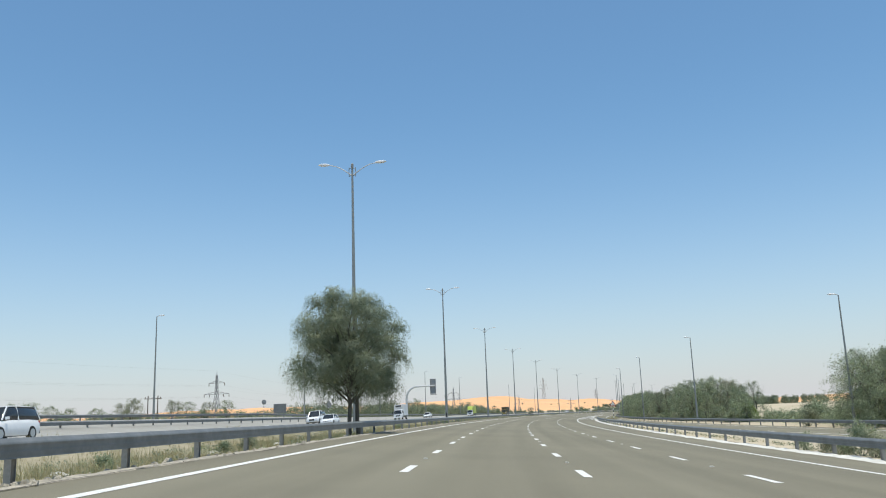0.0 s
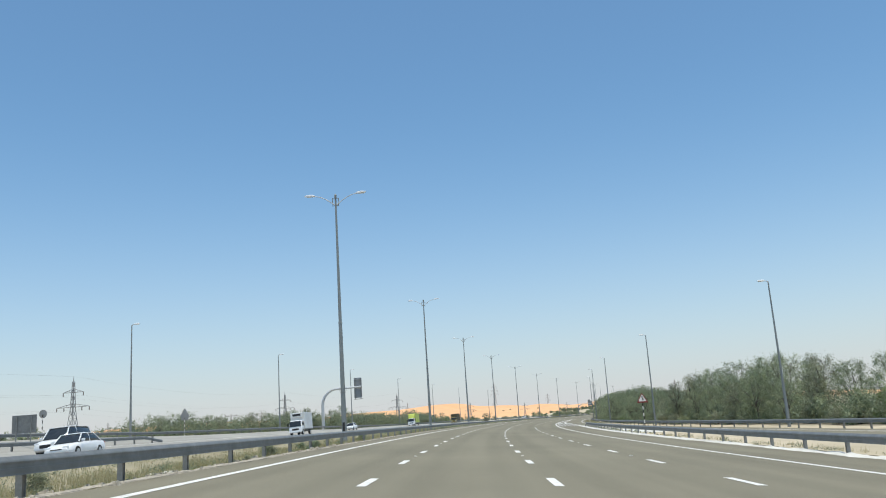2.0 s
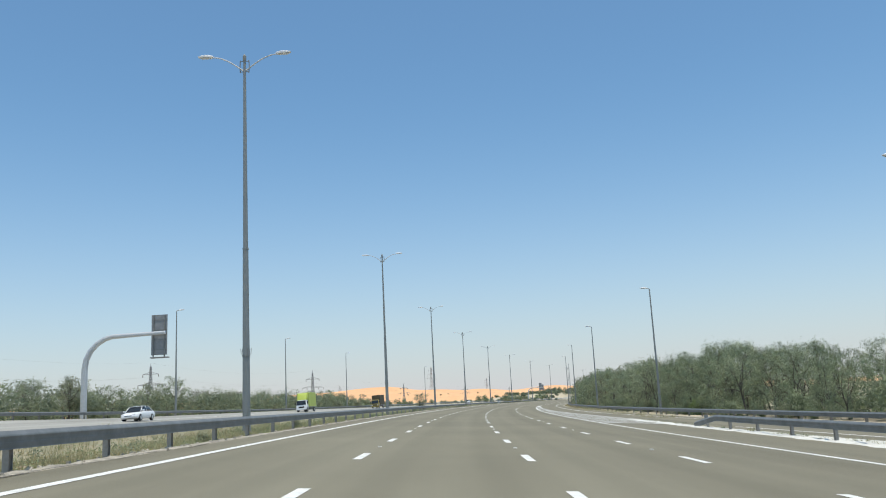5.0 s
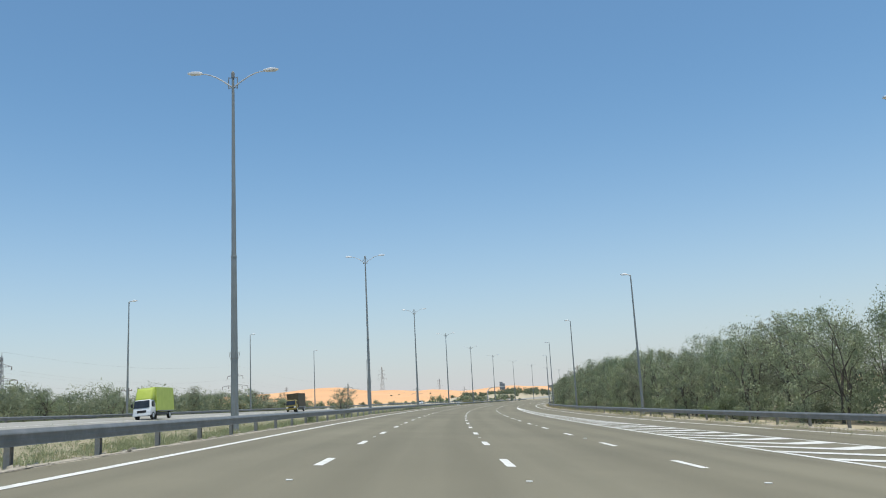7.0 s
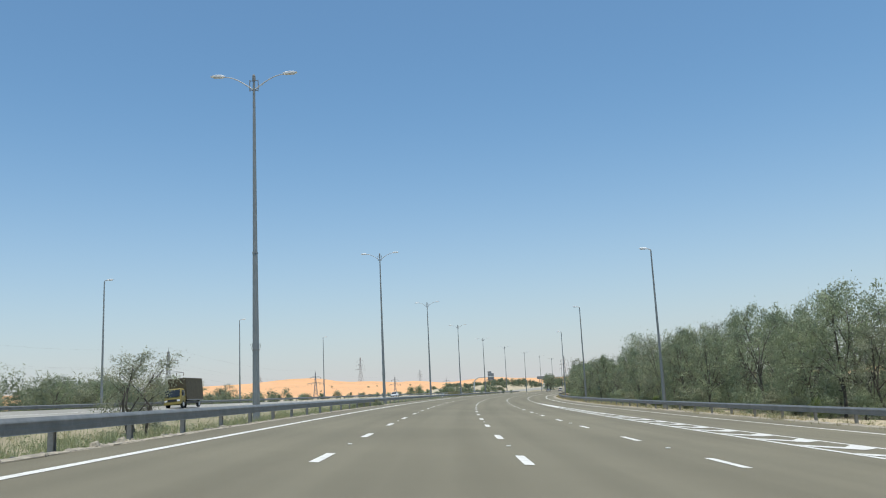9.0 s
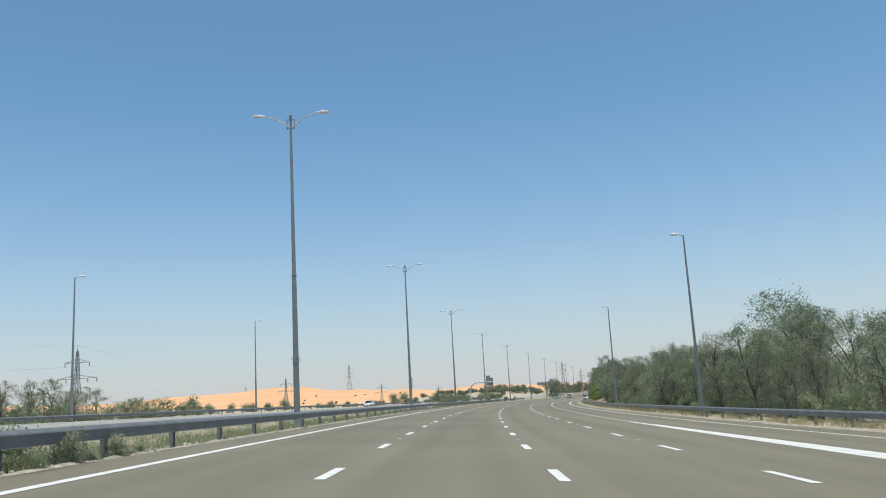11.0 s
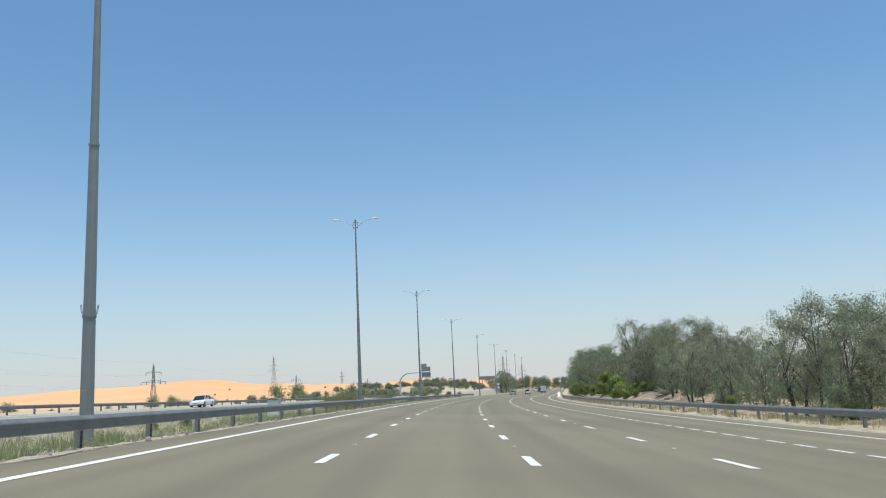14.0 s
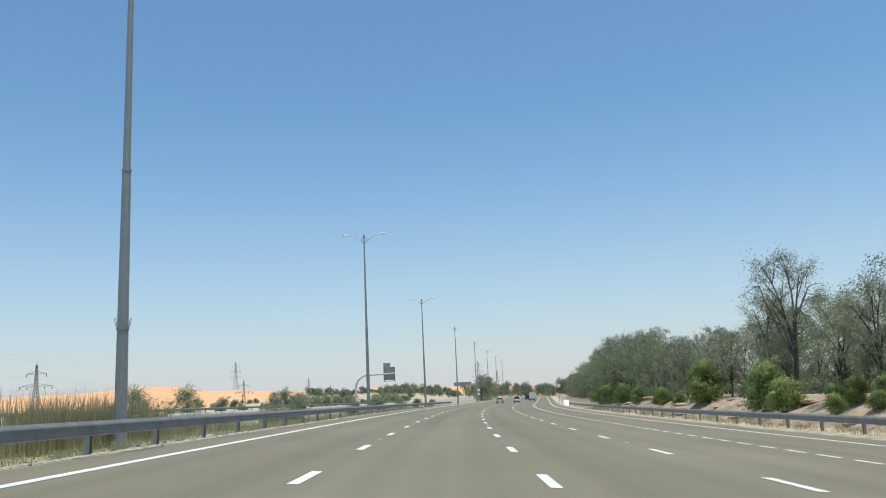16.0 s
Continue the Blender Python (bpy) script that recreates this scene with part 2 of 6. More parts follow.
def part(name, bm, material, parent, label="", at=None):
    """Links a bmesh as one mesh object under a thing or a part."""
    me = bpy.data.meshes.new(name)
    bm.to_mesh(me)
    bm.free()
    me.materials.append(material)
    ob = new(name, me)
    ob.parent = parent
    if at is not None:
        ob.matrix_basis = at
    return tagged(ob, label)


def shared(name, me, parent, at, label=""):
    ob = new(name, me)
    ob.parent = parent
    ob.matrix_basis = at
    return tagged(ob, label)


def holder(name, m, label, category, group="", kind=""):
    ob = new(name)
    ob.empty_display_size = 0.3
    ob.matrix_basis = m
    return tagged(ob, label, category, group, kind)


def box_bm(x0, x1, y0, y1, z0, z1, bevel=0.0, bm=None):
    own = bmesh.new()
    bmesh.ops.create_cube(own, size=1)
    for v in own.verts:
        v.co = Vector((x0 + (v.co.x + 0.5) * (x1 - x0), y0 + (v.co.y + 0.5) * (y1 - y0), z0 + (v.co.z + 0.5) * (z1 - z0)))
    if bevel:
        bmesh.ops.bevel(own, geom=own.edges[:], offset=bevel, segments=2, affect="EDGES", profile=0.6)
    if bm is None:
        return own
    me = bpy.data.meshes.new("joint")
    own.to_mesh(me)
    own.free()
    bm.from_mesh(me)
    bpy.data.meshes.remove(me)
    return bm


def tube_bm(path, radii, sides=8, bm=None, caps=True):
    """A tapered tube along a path of points."""
    bm = bm or bmesh.new()
    pts = [Vector(p) for p in path]
    rings = []
    for i, p in enumerate(pts):
        way = (pts[min(i + 1, len(pts) - 1)] - pts[max(i - 1, 0)]).normalized()
        side = way.cross(Vector((0.13, 0.99, 0.05)) if abs(way.y) < 0.9 else Vector((1, 0, 0))).normalized()
        up = side.cross(way)
        r = radii[i] if isinstance(radii, (list, tuple)) else radii
        rings.append([bm.verts.new(p + (side * math.cos(k * math.tau / sides) + up * math.sin(k * math.tau / sides)) * r) for k in range(sides)])
    for a, b in zip(rings, rings[1:]):
        for k in range(sides):
            bm.faces.new((a[k], a[(k + 1) % sides], b[(k + 1) % sides], b[k]))
    if caps:
        bm.faces.new(rings[0][::-1])
        bm.faces.new(rings[-1])
    return bm


def prism_bm(outline, y0, y1, bm=None):
    """An outline in x and z, drawn out along y."""
    bm = bm or bmesh.new()
    a = [bm.verts.new((x, y0, z)) for x, z in outline]
    b = [bm.verts.new((x, y1, z)) for x, z in outline]
    n = len(outline)
    for k in range(n):
        bm.faces.new((a[k], a[(k + 1) % n], b[(k + 1) % n], b[k]))
    bm.faces.new(a[::-1])
    bm.faces.new(b)
    bmesh.ops.recalc_face_normals(bm, faces=bm.faces[:])
    return bm


def strip_mesh(name, s0, s1, left, right, raise_by, material, step=4.0, thick=0.0, across=1, height=lambda s, d: level(d)):
    """A strip that follows the road between two offsets (numbers or functions of s), on the ground's level."""
    lf = left if callable(left) else (lambda s: left)
    rf = right if callable(right) else (lambda s: right)
    n = max(1, int(round((s1 - s0) / step)))
    verts, faces, uv = [], [], []
    w = across + 1
    for i in range(n + 1):
        s = s0 + (s1 - s0) * i / n
        for k in range(w):
            d = lf(s) + (rf(s) - lf(s)) * k / across
            verts.append(spot(s, d, height(s, d) + raise_by))
            uv.append((d, s))
    for i in range(n):
        for k in range(across):
            a = i * w + k
            faces.append((a, a + 1, a + w + 1, a + w))
    if thick:
        base = len(verts)
        for i in range(n + 1):
            s = s0 + (s1 - s0) * i / n
            for d in (lf(s), rf(s)):
                verts.append(spot(s, d, height(s, d) + raise_by - thick))
                uv.append((d, s))
        for i in range(n):
            p, q = base + 2 * i, base + 2 * i + 2
            faces.append((i * w, (i + 1) * w, q, p))
            faces.append((i * w + across, p + 1, q + 1, (i + 1) * w + across))
    me = mesh_of(name, verts, faces, material)
    sheet_uv(me, uv)
    return me
# ---- the lines of the plan: (metres along, metres across) ----
RAMP_LEFT = ((-150, 41.0), (0, 30.5), (84, 22.8), (137, 18.6), (187, 15.9), (230, 13.4), (250, 12.3), (270, 11.2), (300, 10.5), (345, 9.95), (374, 9.3))
RAMP_RIGHT = ((-150, 46.5), (0, 36.5), (84, 28.5), (137, 24.0), (187, 20.2), (238, 16.9), (260, 15.7), (287, 15.1), (336, 14.4), (365, 13.6), (437, 13.2), (1400, 13.2))
RAMP_RAIL = ((-150, 51.0), (0, 38.8), (84, 31.0), (137, 26.4), (187, 22.4), (238, 19.6), (270, 18.4), (336, 17.1), (400, 16.5), (1400, 16.5))
MAIN_EDGE = ((-150, 11.5), (40, 11.7), (100, 12.5), (215, 13.1))
MAIN_RAIL = ((-150, 12.0), (40, 12.2), (100, 13.0), (195, 13.4))
FAR_RAIL = ((-150, -48.0), (98, -42.0), (153, -40.4), (203, -38.4), (300, -36.9), (447, -35.3), (1400, -35.0))
NEAR_END, FAR_END = -120.0, 985.0


def ramp_left(s):
    return along(RAMP_LEFT, s)


def ramp_right(s):
    return along(RAMP_RIGHT, s)


def main_edge(s):
    return along(MAIN_EDGE, s)


def far_rail_line(s):
    return along(FAR_RAIL, s)


FAR_LIFT = ((40, 0.5), (130, 0.62), (158, 0.28), (212, 0.22), (235, 0.0), (290, -0.3), (380, -0.28), (480, -0.05), (560, -0.22), (700, -0.1))


def far_lift(s, d):
    """How far the verge under the far guard rail lies above or below the carriageway's slope."""
    return along(FAR_LIFT, s) * smooth(1.1, 0.15, d - far_rail_line(s))


def far_level(s, d):
    """The height of the oncoming carriageway; the exit ramp at its outer edge climbs away from it."""
    return level(d) + max(0.0, along(FAR_LIFT, s)) * smooth(-34.4, -37.0, d)


# ---- ground: one sheet from the verge to the horizon, with the dunes on it ----
def wave(x, y, scale, seed=0.0):
    return noise.noise(Vector((x / scale + seed, y / scale - seed, seed * 0.37)))


def dune_height(x, y):
    """Pale orange dunes across the far plain."""
    far = smooth(1020, 1520, y + 0.12 * x + 70 * wave(x, y, 420, 3.1))
    if far <= 0:
        return 0.0
    size = 28 - 15 * smooth(150, 480, x) - 9 * smooth(-520, -1100, x)
    crest = 0.80 + 0.62 * wave(x, y, 240, 1.7) + 0.26 * wave(x, y, 95, 5.2)
    ridge = 1 - abs(wave(x + 0.5 * y, y, 260, 8.4)) * 1.3
    return size * far * crest * (0.82 + 0.18 * ridge)


def bank_height(s, d):
    """The eroded earth bank on which the trees of the last stretch grow, with ridges and gullies that run up its face."""
    rise = smooth(458, 506, s) * smooth(17.3, 21.6, d)
    if rise <= 0:
        return 0.0
    face = smooth(17.4, 18.6, d) * (1 - smooth(21.5, 25.0, d))
    q = s * 0.86 + d * 1.25 + 0.9 * wave(s, d, 7, 4.1)
    return rise * (1.35 + 0.35 * wave(s, d, 9, 2.2) + 0.2 * wave(s, d, 3.0, 6.0)) + 0.42 * face * rise * (0.5 + 0.5 * math.sin(q * 2.1)) * (0.6 + 0.8 * wave(s, d, 5, 7.7))


def rise_height(s, d):
    """A low sandy hill behind the far rail, in front of the dunes."""
    edge = -52 - max(0.0, s - 660) * 0.13
    up = smooth(610, 700, s + 12 * wave(s, d, 45, 3.0)) * (1 - smooth(1050, 1200, s)) * smooth(-40.5, -52, d) * (1 - smooth(edge, edge - 22, d))
    return up * (3.7 + 1.1 * wave(s, d, 60, 1.2) + 0.5 * wave(s, d, 18, 4.4)) if up > 0 else 0.0


def ground_height(s, d):
    p = spot(s, d)
    z = level(d)
    open_right = d > (ramp_right(s) + 2.4)
    open_left = d < far_rail_line(s) - 0.4
    in_median = -16.3 < d < -7.6
    island = main_edge(s) + 0.6 < d < ramp_left(s) - 1.8 and s < 205
    if open_right or open_left or in_median or island:
        z += 0.05 * wave(p.x, p.y, 2.1, 4.0) + 0.04 * wave(p.x, p.y, 0.7, 9.0)
        if open_right or open_left:
            out = smooth(3, 25, (d - ramp_right(s)) if open_right else (far_rail_line(s) - d))
            z += out * (0.5 * wave(p.x, p.y, 23, 7.0) + 0.15 * wave(p.x, p.y, 6, 2.0))
    else:
        z -= 0.08
    if d > 17:
        z += bank_height(s, d)
    if d < -33:
        z += far_lift(s, d)
    if d < -40:
        z += rise_height(s, d)
    return z + dune_height(p.x, p.y)


def grid_line(pieces):
    out = []
    for a, b, n in pieces:
        out += [a + (b - a) * i / n for i in range(n)]
    return out + [pieces[-1][1]]


GROUND_S = grid_line(((-900, -130, 12), (-130, 460, 197), (460, 560, 180), (560, 900, 90), (900, 2700, 90)))
GROUND_D = grid_line(((-6000, -2000, 10), (-2000, -300, 100), (-300, -60, 22), (-60, -35, 14), (-35, -34, 1), (-34, -17.2, 3), (-17.2, -16.2, 2),
                      (-16.2, -7.4, 14), (-7.4, -6.4, 3), (-6.4, 11.4, 3), (11.4, 13.4, 4), (13.4, 17, 6), (17, 26, 30), (26, 30, 6), (30, 60, 12), (60, 300, 20), (300, 1400, 24)))
verts, faces, kinds = [], [], []
cols = len(GROUND_D)
for s in GROUND_S:
    verts += [spot(s, d, ground_height(s, d)) for d in GROUND_D]
for i in range(len(GROUND_S) - 1):
    for k in range(cols - 1):
        a = i * cols + k
        faces.append((a, a + 1, a + cols + 1, a + cols))
        mid = (verts[a] + verts[a + cols + 1]) / 2
        d = (GROUND_D[k] + GROUND_D[k + 1]) / 2
        kinds.append(2 if dune_height(mid.x, mid.y) > 1.2 else 0 if -17 < d < -6 else 3 if (17.5 < d < 40 and GROUND_S[i] > 430) else 4 if (124 < GROUND_S[i] <= 430 and 3.0 < d - along(RAMP_RAIL, GROUND_S[i]) < 21) else 1)
ground = new("ground", mesh_of("ground", verts, faces, (M["soil"], M["sand"], M["dune"], M["rock"], M["belt_ground"]), kinds, True))
tagged(ground, "sandy desert ground with scrubby median and orange dunes", "ground", kind="structure")

# ---- roads ----
road = new("road", strip_mesh("road", NEAR_END, 215, -6.65, main_edge, 0.02, M["asphalt"], 5, 0.14, 10))
tagged(road, "four-lane banked asphalt carriageway, sun-bleached grey-brown", "road", kind="structure")
shared("merged_lanes", strip_mesh("merged_lanes", 215, FAR_END, -6.65, lambda s: ramp_right(s) + 2.0, 0.02, M["asphalt"], 5, 0.14, 12), road, Matrix())
slip_road = new("slip_road", strip_mesh("slip_road", NEAR_END, 215, lambda s: ramp_left(s) - 1.3, lambda s: ramp_right(s) + 2.0, 0.02, M["asphalt"], 5, 0.14, 4))
tagged(slip_road, "single-lane asphalt slip road that joins the motorway", "road", kind="structure")
far_road = new("opposite_road", strip_mesh("opposite_road", NEAR_END, FAR_END, lambda s: far_rail_line(s) + 0.6, -17.0, 0.02, M["asphalt_far"], 5, 0.14, 8, far_level))
tagged(far_road, "pale asphalt carriageway of the oncoming traffic", "road", kind="structure")

LANES = (-1.80, 1.85, 5.50)
DASH, DASH_FROM = 8.167, 442.66
DASH_LONG = 2.15


def paint_strip(name, parent, s0, s1, left, right, step=4.0, height=lambda s, d: level(d)):
    return shared(name, strip_mesh(name, s0, s1, left, right, 0.027, M["paint"], step, 0.0, 1, height), parent, Matrix())


paint_strip("edge_line", road, NEAR_END, FAR_END, -5.50, -5.29)
paint_strip("edge_line", road, NEAR_END, 372.0, 9.05, 9.25)
paint_strip("edge_line", road, 215, FAR_END, lambda s: ramp_right(s) - 0.11, lambda s: ramp_right(s) + 0.11)
paint_strip("edge_line", road, 215, 366, lambda s: ramp_left(s) - 0.09, lambda s: ramp_left(s) + 0.09)
paint_strip("edge_line", road, 566, FAR_END, 9.1, 9.26)
paint_strip("gore_wedge", road, 341.0, 372.0, 9.252, lambda s: max(9.27, ramp_left(s) - 0.08))
paint_strip("edge_line", slip_road, NEAR_END, 215, lambda s: ramp_left(s) - 0.09, lambda s: ramp_left(s) + 0.09)
paint_strip("edge_line", slip_road, NEAR_END, 215, lambda s: ramp_right(s) - 0.09, lambda s: ramp_right(s) + 0.09)
for d in (-18.2, -33.0):
    paint_strip("edge_line", far_road, NEAR_END, FAR_END, d - 0.1, d + 0.1, 4.0, far_level)

dash_me = mesh_of("lane_dash", [(x, y, 0) for y in (-DASH_LONG / 2, DASH_LONG / 2) for x in (-0.09, 0.09)], [(0, 1, 3, 2)], M["paint"])


def flat_on(s, d, up, height=lambda s, d: level(d)):
    """A pose lying on the banked carriageway."""
    return Matrix.Translation(spot(s, d, height(s, d) + up)) @ Matrix.Rotation(-heading(s), 4, "Z") @ Matrix.Rotation(math.atan2(height(s, d + 0.5) - height(s, d - 0.5), 1.0) * -1, 4, "Y")


stud_bm = box_bm(-0.05, 0.05, -0.05, 0.05, 0, 0.018, 0.008)
stud_me = bpy.data.meshes.new("road_stud")
stud_bm.to_mesh(stud_me)
stud_bm.free()
stud_me.materials.append(M["sign_white"])
for d in LANES:
    for n in range(-58, 42):
        s = DASH_FROM + DASH * n
        if s > -20:
            shared("lane_dash", dash_me, road, flat_on(s, d, 0.027))
        if n % 2 == 0 and -20 < s < 560:
            shared("road_stud", stud_me, road, flat_on(s + DASH * 0.5, d, 0.02))
short_me = mesh_of("merge_dash", [(x, y, 0) for y in (-0.62, 0.62) for x in (-0.08, 0.08)], [(0, 1, 3, 2)], M["paint"])
for n in range(100):
    shared("merge_dash", short_me, road, flat_on(373.7 + 1.95 * n, 9.2, 0.027))
for d in (-21.9, -25.6, -29.3):
    for n in range(-4, 60):
        shared("lane_dash", dash_me, far_road, flat_on(DASH * n * 1.5, d, 0.028, far_level))
for n in range(47):
    s = 202.1 + 3.06 * n
    a, b = 9.26, ramp_left(s) - 0.09
    mid = a + (b - a) * 0.56
    fall = min(1.7, (b - a) * 0.75)
    pts = [(s, a), (s - fall, mid), (s - fall * 0.3, b), (s - fall * 0.3 + 1.3, b - 0.03), (s - fall + 1.05, mid), (s + 0.8, a)]
    me = mesh_of("gore_chevron", [spot(x, y, level(y) + 0.03) for x, y in pts], [(0, 1, 4, 5), (1, 2, 3, 4)], M["paint"])
    shared("gore_chevron", me, road, Matrix())

# broken tarmac crust along the median and the pale kerb on the other side
def crust(name, s0, s1, inner, outer, up, material, seed, parent, label):
    rng = random.Random(seed)
    n = int((s1 - s0) / 0.42)
    verts, faces = [], []
    for i in range(n + 1):
        s = s0 + (s1 - s0) * i / n
        a, b = inner(s) + 0.3 * wave(s, seed, 1.7, 2.0) + rng.uniform(-0.09, 0.09), outer(s) + 0.16 * wave(s, seed, 2.6, 5.0) + rng.uniform(-0.05, 0.05)
        for k in range(4):
            d = a + (b - a) * k / 3
            verts.append(spot(s, d, level(d) + up * (0.2 if k in (0, 3) else rng.uniform(0.4, 1.4))))
        if i:
            o = 4 * i
            faces += [(o - 4 + k, o - 3 + k, o + 1 + k, o + k) for k in range(3)]
    ob = shared(name, mesh_of(name, verts, faces, material, None, True), parent, Matrix(), label)
    return ob


crust("verge_crust", NEAR_END, 640, lambda s: -7.2, lambda s: -6.66, 0.045, M["edge"], 3, road, "crumbled tarmac edge")
crust("verge_crust", NEAR_END, 214, lambda s: main_edge(s) - 0.05, lambda s: main_edge(s) + 0.75, 0.08, M["apron"], 5, road, "pale concrete kerb strip")
crust("verge_crust", 215, 640, lambda s: ramp_right(s) + 1.9, lambda s: ramp_right(s) + 2.45, 0.07, M["edge"], 8, road, "crumbled tarmac edge")

shared("edge_crack", strip_mesh("edge_crack", NEAR_END, 640, lambda s: -6.62 + 0.16 * wave(s, 3.0, 2.3, 1.0) - 0.018, lambda s: -6.62 + 0.16 * wave(s, 3.0, 2.3, 1.0) + 0.02 + 0.02 * wave(s, 9.0, 0.9, 4.0), 0.034, M["crack"], 0.6), road, Matrix(), "dark open crack along the tarmac edge")
shared("nose_apron", strip_mesh("nose_apron", 20, 138, lambda s: main_edge(s) + 0.95, lambda s: ramp_left(s) - 1.35, 0.03, M["sand"], 4, 0.1, 5), slip_road, Matrix(), "dusty concrete ground between the rails")
shared("nose_apron", strip_mesh("nose_apron", 138, 214.5, lambda s: main_edge(s) + 0.95, lambda s: max(main_edge(s) + 1.1, ramp_left(s) - 1.35), 0.03, M["apron"], 4, 0.1, 3), slip_road, Matrix(), "bleached concrete apron between the rails")

# ---- guard rails ----
W_PROFILE = ((-0.03, 0.154), (-0.018, 0.158), (0.05, 0.098), (0.062, 0.078), (0.065, 0.066), (0.054, 0.03), (0.050, -0.03), (0.056, -0.036), (0.053, -0.08), (0.046, -0.13), (0.052, -0.146), (0.0, -0.152))
PITCH = 4.0


def beam_mesh():
    n = len(W_PROFILE)
    verts, faces = [], []
    for y in (-PITCH / 2 - 0.15, PITCH / 2 + 0.15):
        verts += [(x + (0.004 if y < 0 else 0.0), y, z) for x, z in W_PROFILE]
        verts += [(x - 0.006, y, z * 0.985) for x, z in W_PROFILE]
    w = 2 * n
    for k in range(n - 1):
        faces.append((k, k + 1, w + k + 1, w + k))
        faces.append((n + k + 1, n + k, w + n + k, w + n + k + 1))
    faces += [(0, w, w + n, n), (n - 1, 2 * n - 1, w + 2 * n - 1, w + n - 1)]
    return mesh_of("beam", verts, faces, M["galv"])


def post_mesh():
    out = ((-0.055, -0.075), (0.055, -0.075), (0.055, -0.063), (-0.043, -0.063), (-0.043, 0.063), (0.055, 0.063), (0.055, 0.075), (-0.055, 0.075))
    n = len(out)
    verts = [(x - 0.13, y, z) for z in (-0.25, 0.70) for x, y in out]
    faces = [(k, (k + 1) % n, n + (k + 1) % n, n + k) for k in range(n)] + [tuple(range(n, 2 * n))]
    o = len(verts)
    verts += [(x, y, z) for z in (0.46, 0.68) for x, y in ((-0.08, -0.05), (0.0, -0.05), (0.0, 0.05), (-0.08, 0.05))]
    faces += [(o + k, o + (k + 1) % 4, o + 4 + (k + 1) % 4, o + 4 + k) for k in range(4)] + [(o + 4, o + 5, o + 6, o + 7), (o + 3, o + 2, o + 1, o)]
    return mesh_of("post", verts, faces, M["galv_dull"])


BEAM, POST = beam_mesh(), post_mesh()


def guard_rail(line, s0, s1, side, label, phase=0.0, end_slope=False, lift=lambda s: 0.0):
    """A steel guard rail along a line of the plan; side +1: the beam faces right, -1: left."""
    thing = holder("guard_rail", Matrix(), label, "guard rail", "roadside guard rails")
    n = int((s1 - s0) / PITCH)
    for i in range(n):
        s = s0 + phase + PITCH * i
        p, q = (spot(v, line(v), level(line(v)) + lift(v) + 0.57) for v in (s - PITCH / 2, s + PITCH / 2))
        if end_slope and i == n - 1:
            q = q - Vector((0, 0, 0.42))
        way = (q - p).normalized()
        right = way.cross(Vector((0, 0, 1))).normalized() * side
        fwd = way * side
        up = right.cross(fwd)
        m = Matrix((right, fwd, up)).transposed().to_4x4()
        m.translation = (p + q) / 2
        shared("beam", BEAM, thing, m)
        base = spot(s, line(s), level(line(s)) + lift(s))
        m = Matrix((right, fwd, Vector((0, 0, 1)))).transposed().to_4x4()
        m.translation = base
        shared("post", POST, thing, m)
    return thing


guard_rail(lambda s: -7.18, -16.0, 640.0, 1, "weathered galvanised steel guard rail beside the scrubby median", 0.5)
guard_rail(lambda s: along(MAIN_RAIL, s), 8.0, 197.0, -1, "galvanised steel guard rail between motorway and slip road", 0.0, True)
guard_rail(lambda s: along(RAMP_RAIL, s), 0.0, 660.0, -1, "galvanised steel guard rail in front of the tree belt", 0.6)
guard_rail(far_rail_line, 20.0, 760.0, 1, "galvanised steel guard rail beyond the oncoming carriageway", 0.0, False, lambda s: along(FAR_LIFT, s))
guard_rail(lambda s: -33.9, 30.0, 147.0, 1, "galvanised steel guard rail ending at an exit nose", 0.0, True)


# ---- street lamps ----
def tapered_pole(height, r0, r1, material, parent, bands=()):
    zs = sorted({0.0, height} | {z for z in bands})
    rows = []
    for z in zs:
        r = r0 + (r1 - r0) * z / height
        rows += [(z, r)] if z not in bands else [(z - 0.05, r), (z - 0.04, r + 0.02), (z + 0.04, r + 0.02), (z + 0.05, r - 0.012)]
    return part("pole", tube_bm([(0, 0, z) for z, _ in rows], [r for _, r in rows], 10), material, parent)


def lamp_head(reach, z, sign, parent, long=0.85, wide=0.34):
    """A flat luminaire, its shell thin at the tip, with the lens below."""
    bm = bmesh.new()
    rows = ((0.0, 0.07, 0.05, -0.02), (0.18, 0.13, 0.09, -0.05), (0.5, wide / 2, 0.10, -0.06), (0.8, wide / 2 * 0.8, 0.07, -0.05), (1.0, wide / 4, 0.02, -0.03))
    rings = []
    for f, half, top, low in rows:
        x = sign * (reach + f * long)
        zz = z + 0.05 * f
        rings.append([bm.verts.new((x, y, zz + h)) for y, h in ((-half, low), (-half, top * 0.4), (-half * 0.5, top), (half * 0.5, top), (half, top * 0.4), (half, low))])
    for a, b in zip(rings, rings[1:]):
        for k in range(6):
            bm.faces.new((a[k], a[(k + 1) % 6], b[(k + 1) % 6], b[k]))
    bm.faces.new(rings[0])
    bm.faces.new(rings[-1][::-1])
    bmesh.ops.recalc_face_normals(bm, faces=bm.faces[:])
    head = part("lamp_head", bm, M["lamp_shell"], parent, "pale grey luminaire")
    x0, x1 = sorted((sign * (reach + 0.2 * long), sign * (reach + 0.8 * long)))
    part("lens", box_bm(x0, x1, -wide * 0.36, wide * 0.36, z - 0.055, z - 0.02, 0.015), M["lamp_glass"], head)
    return head


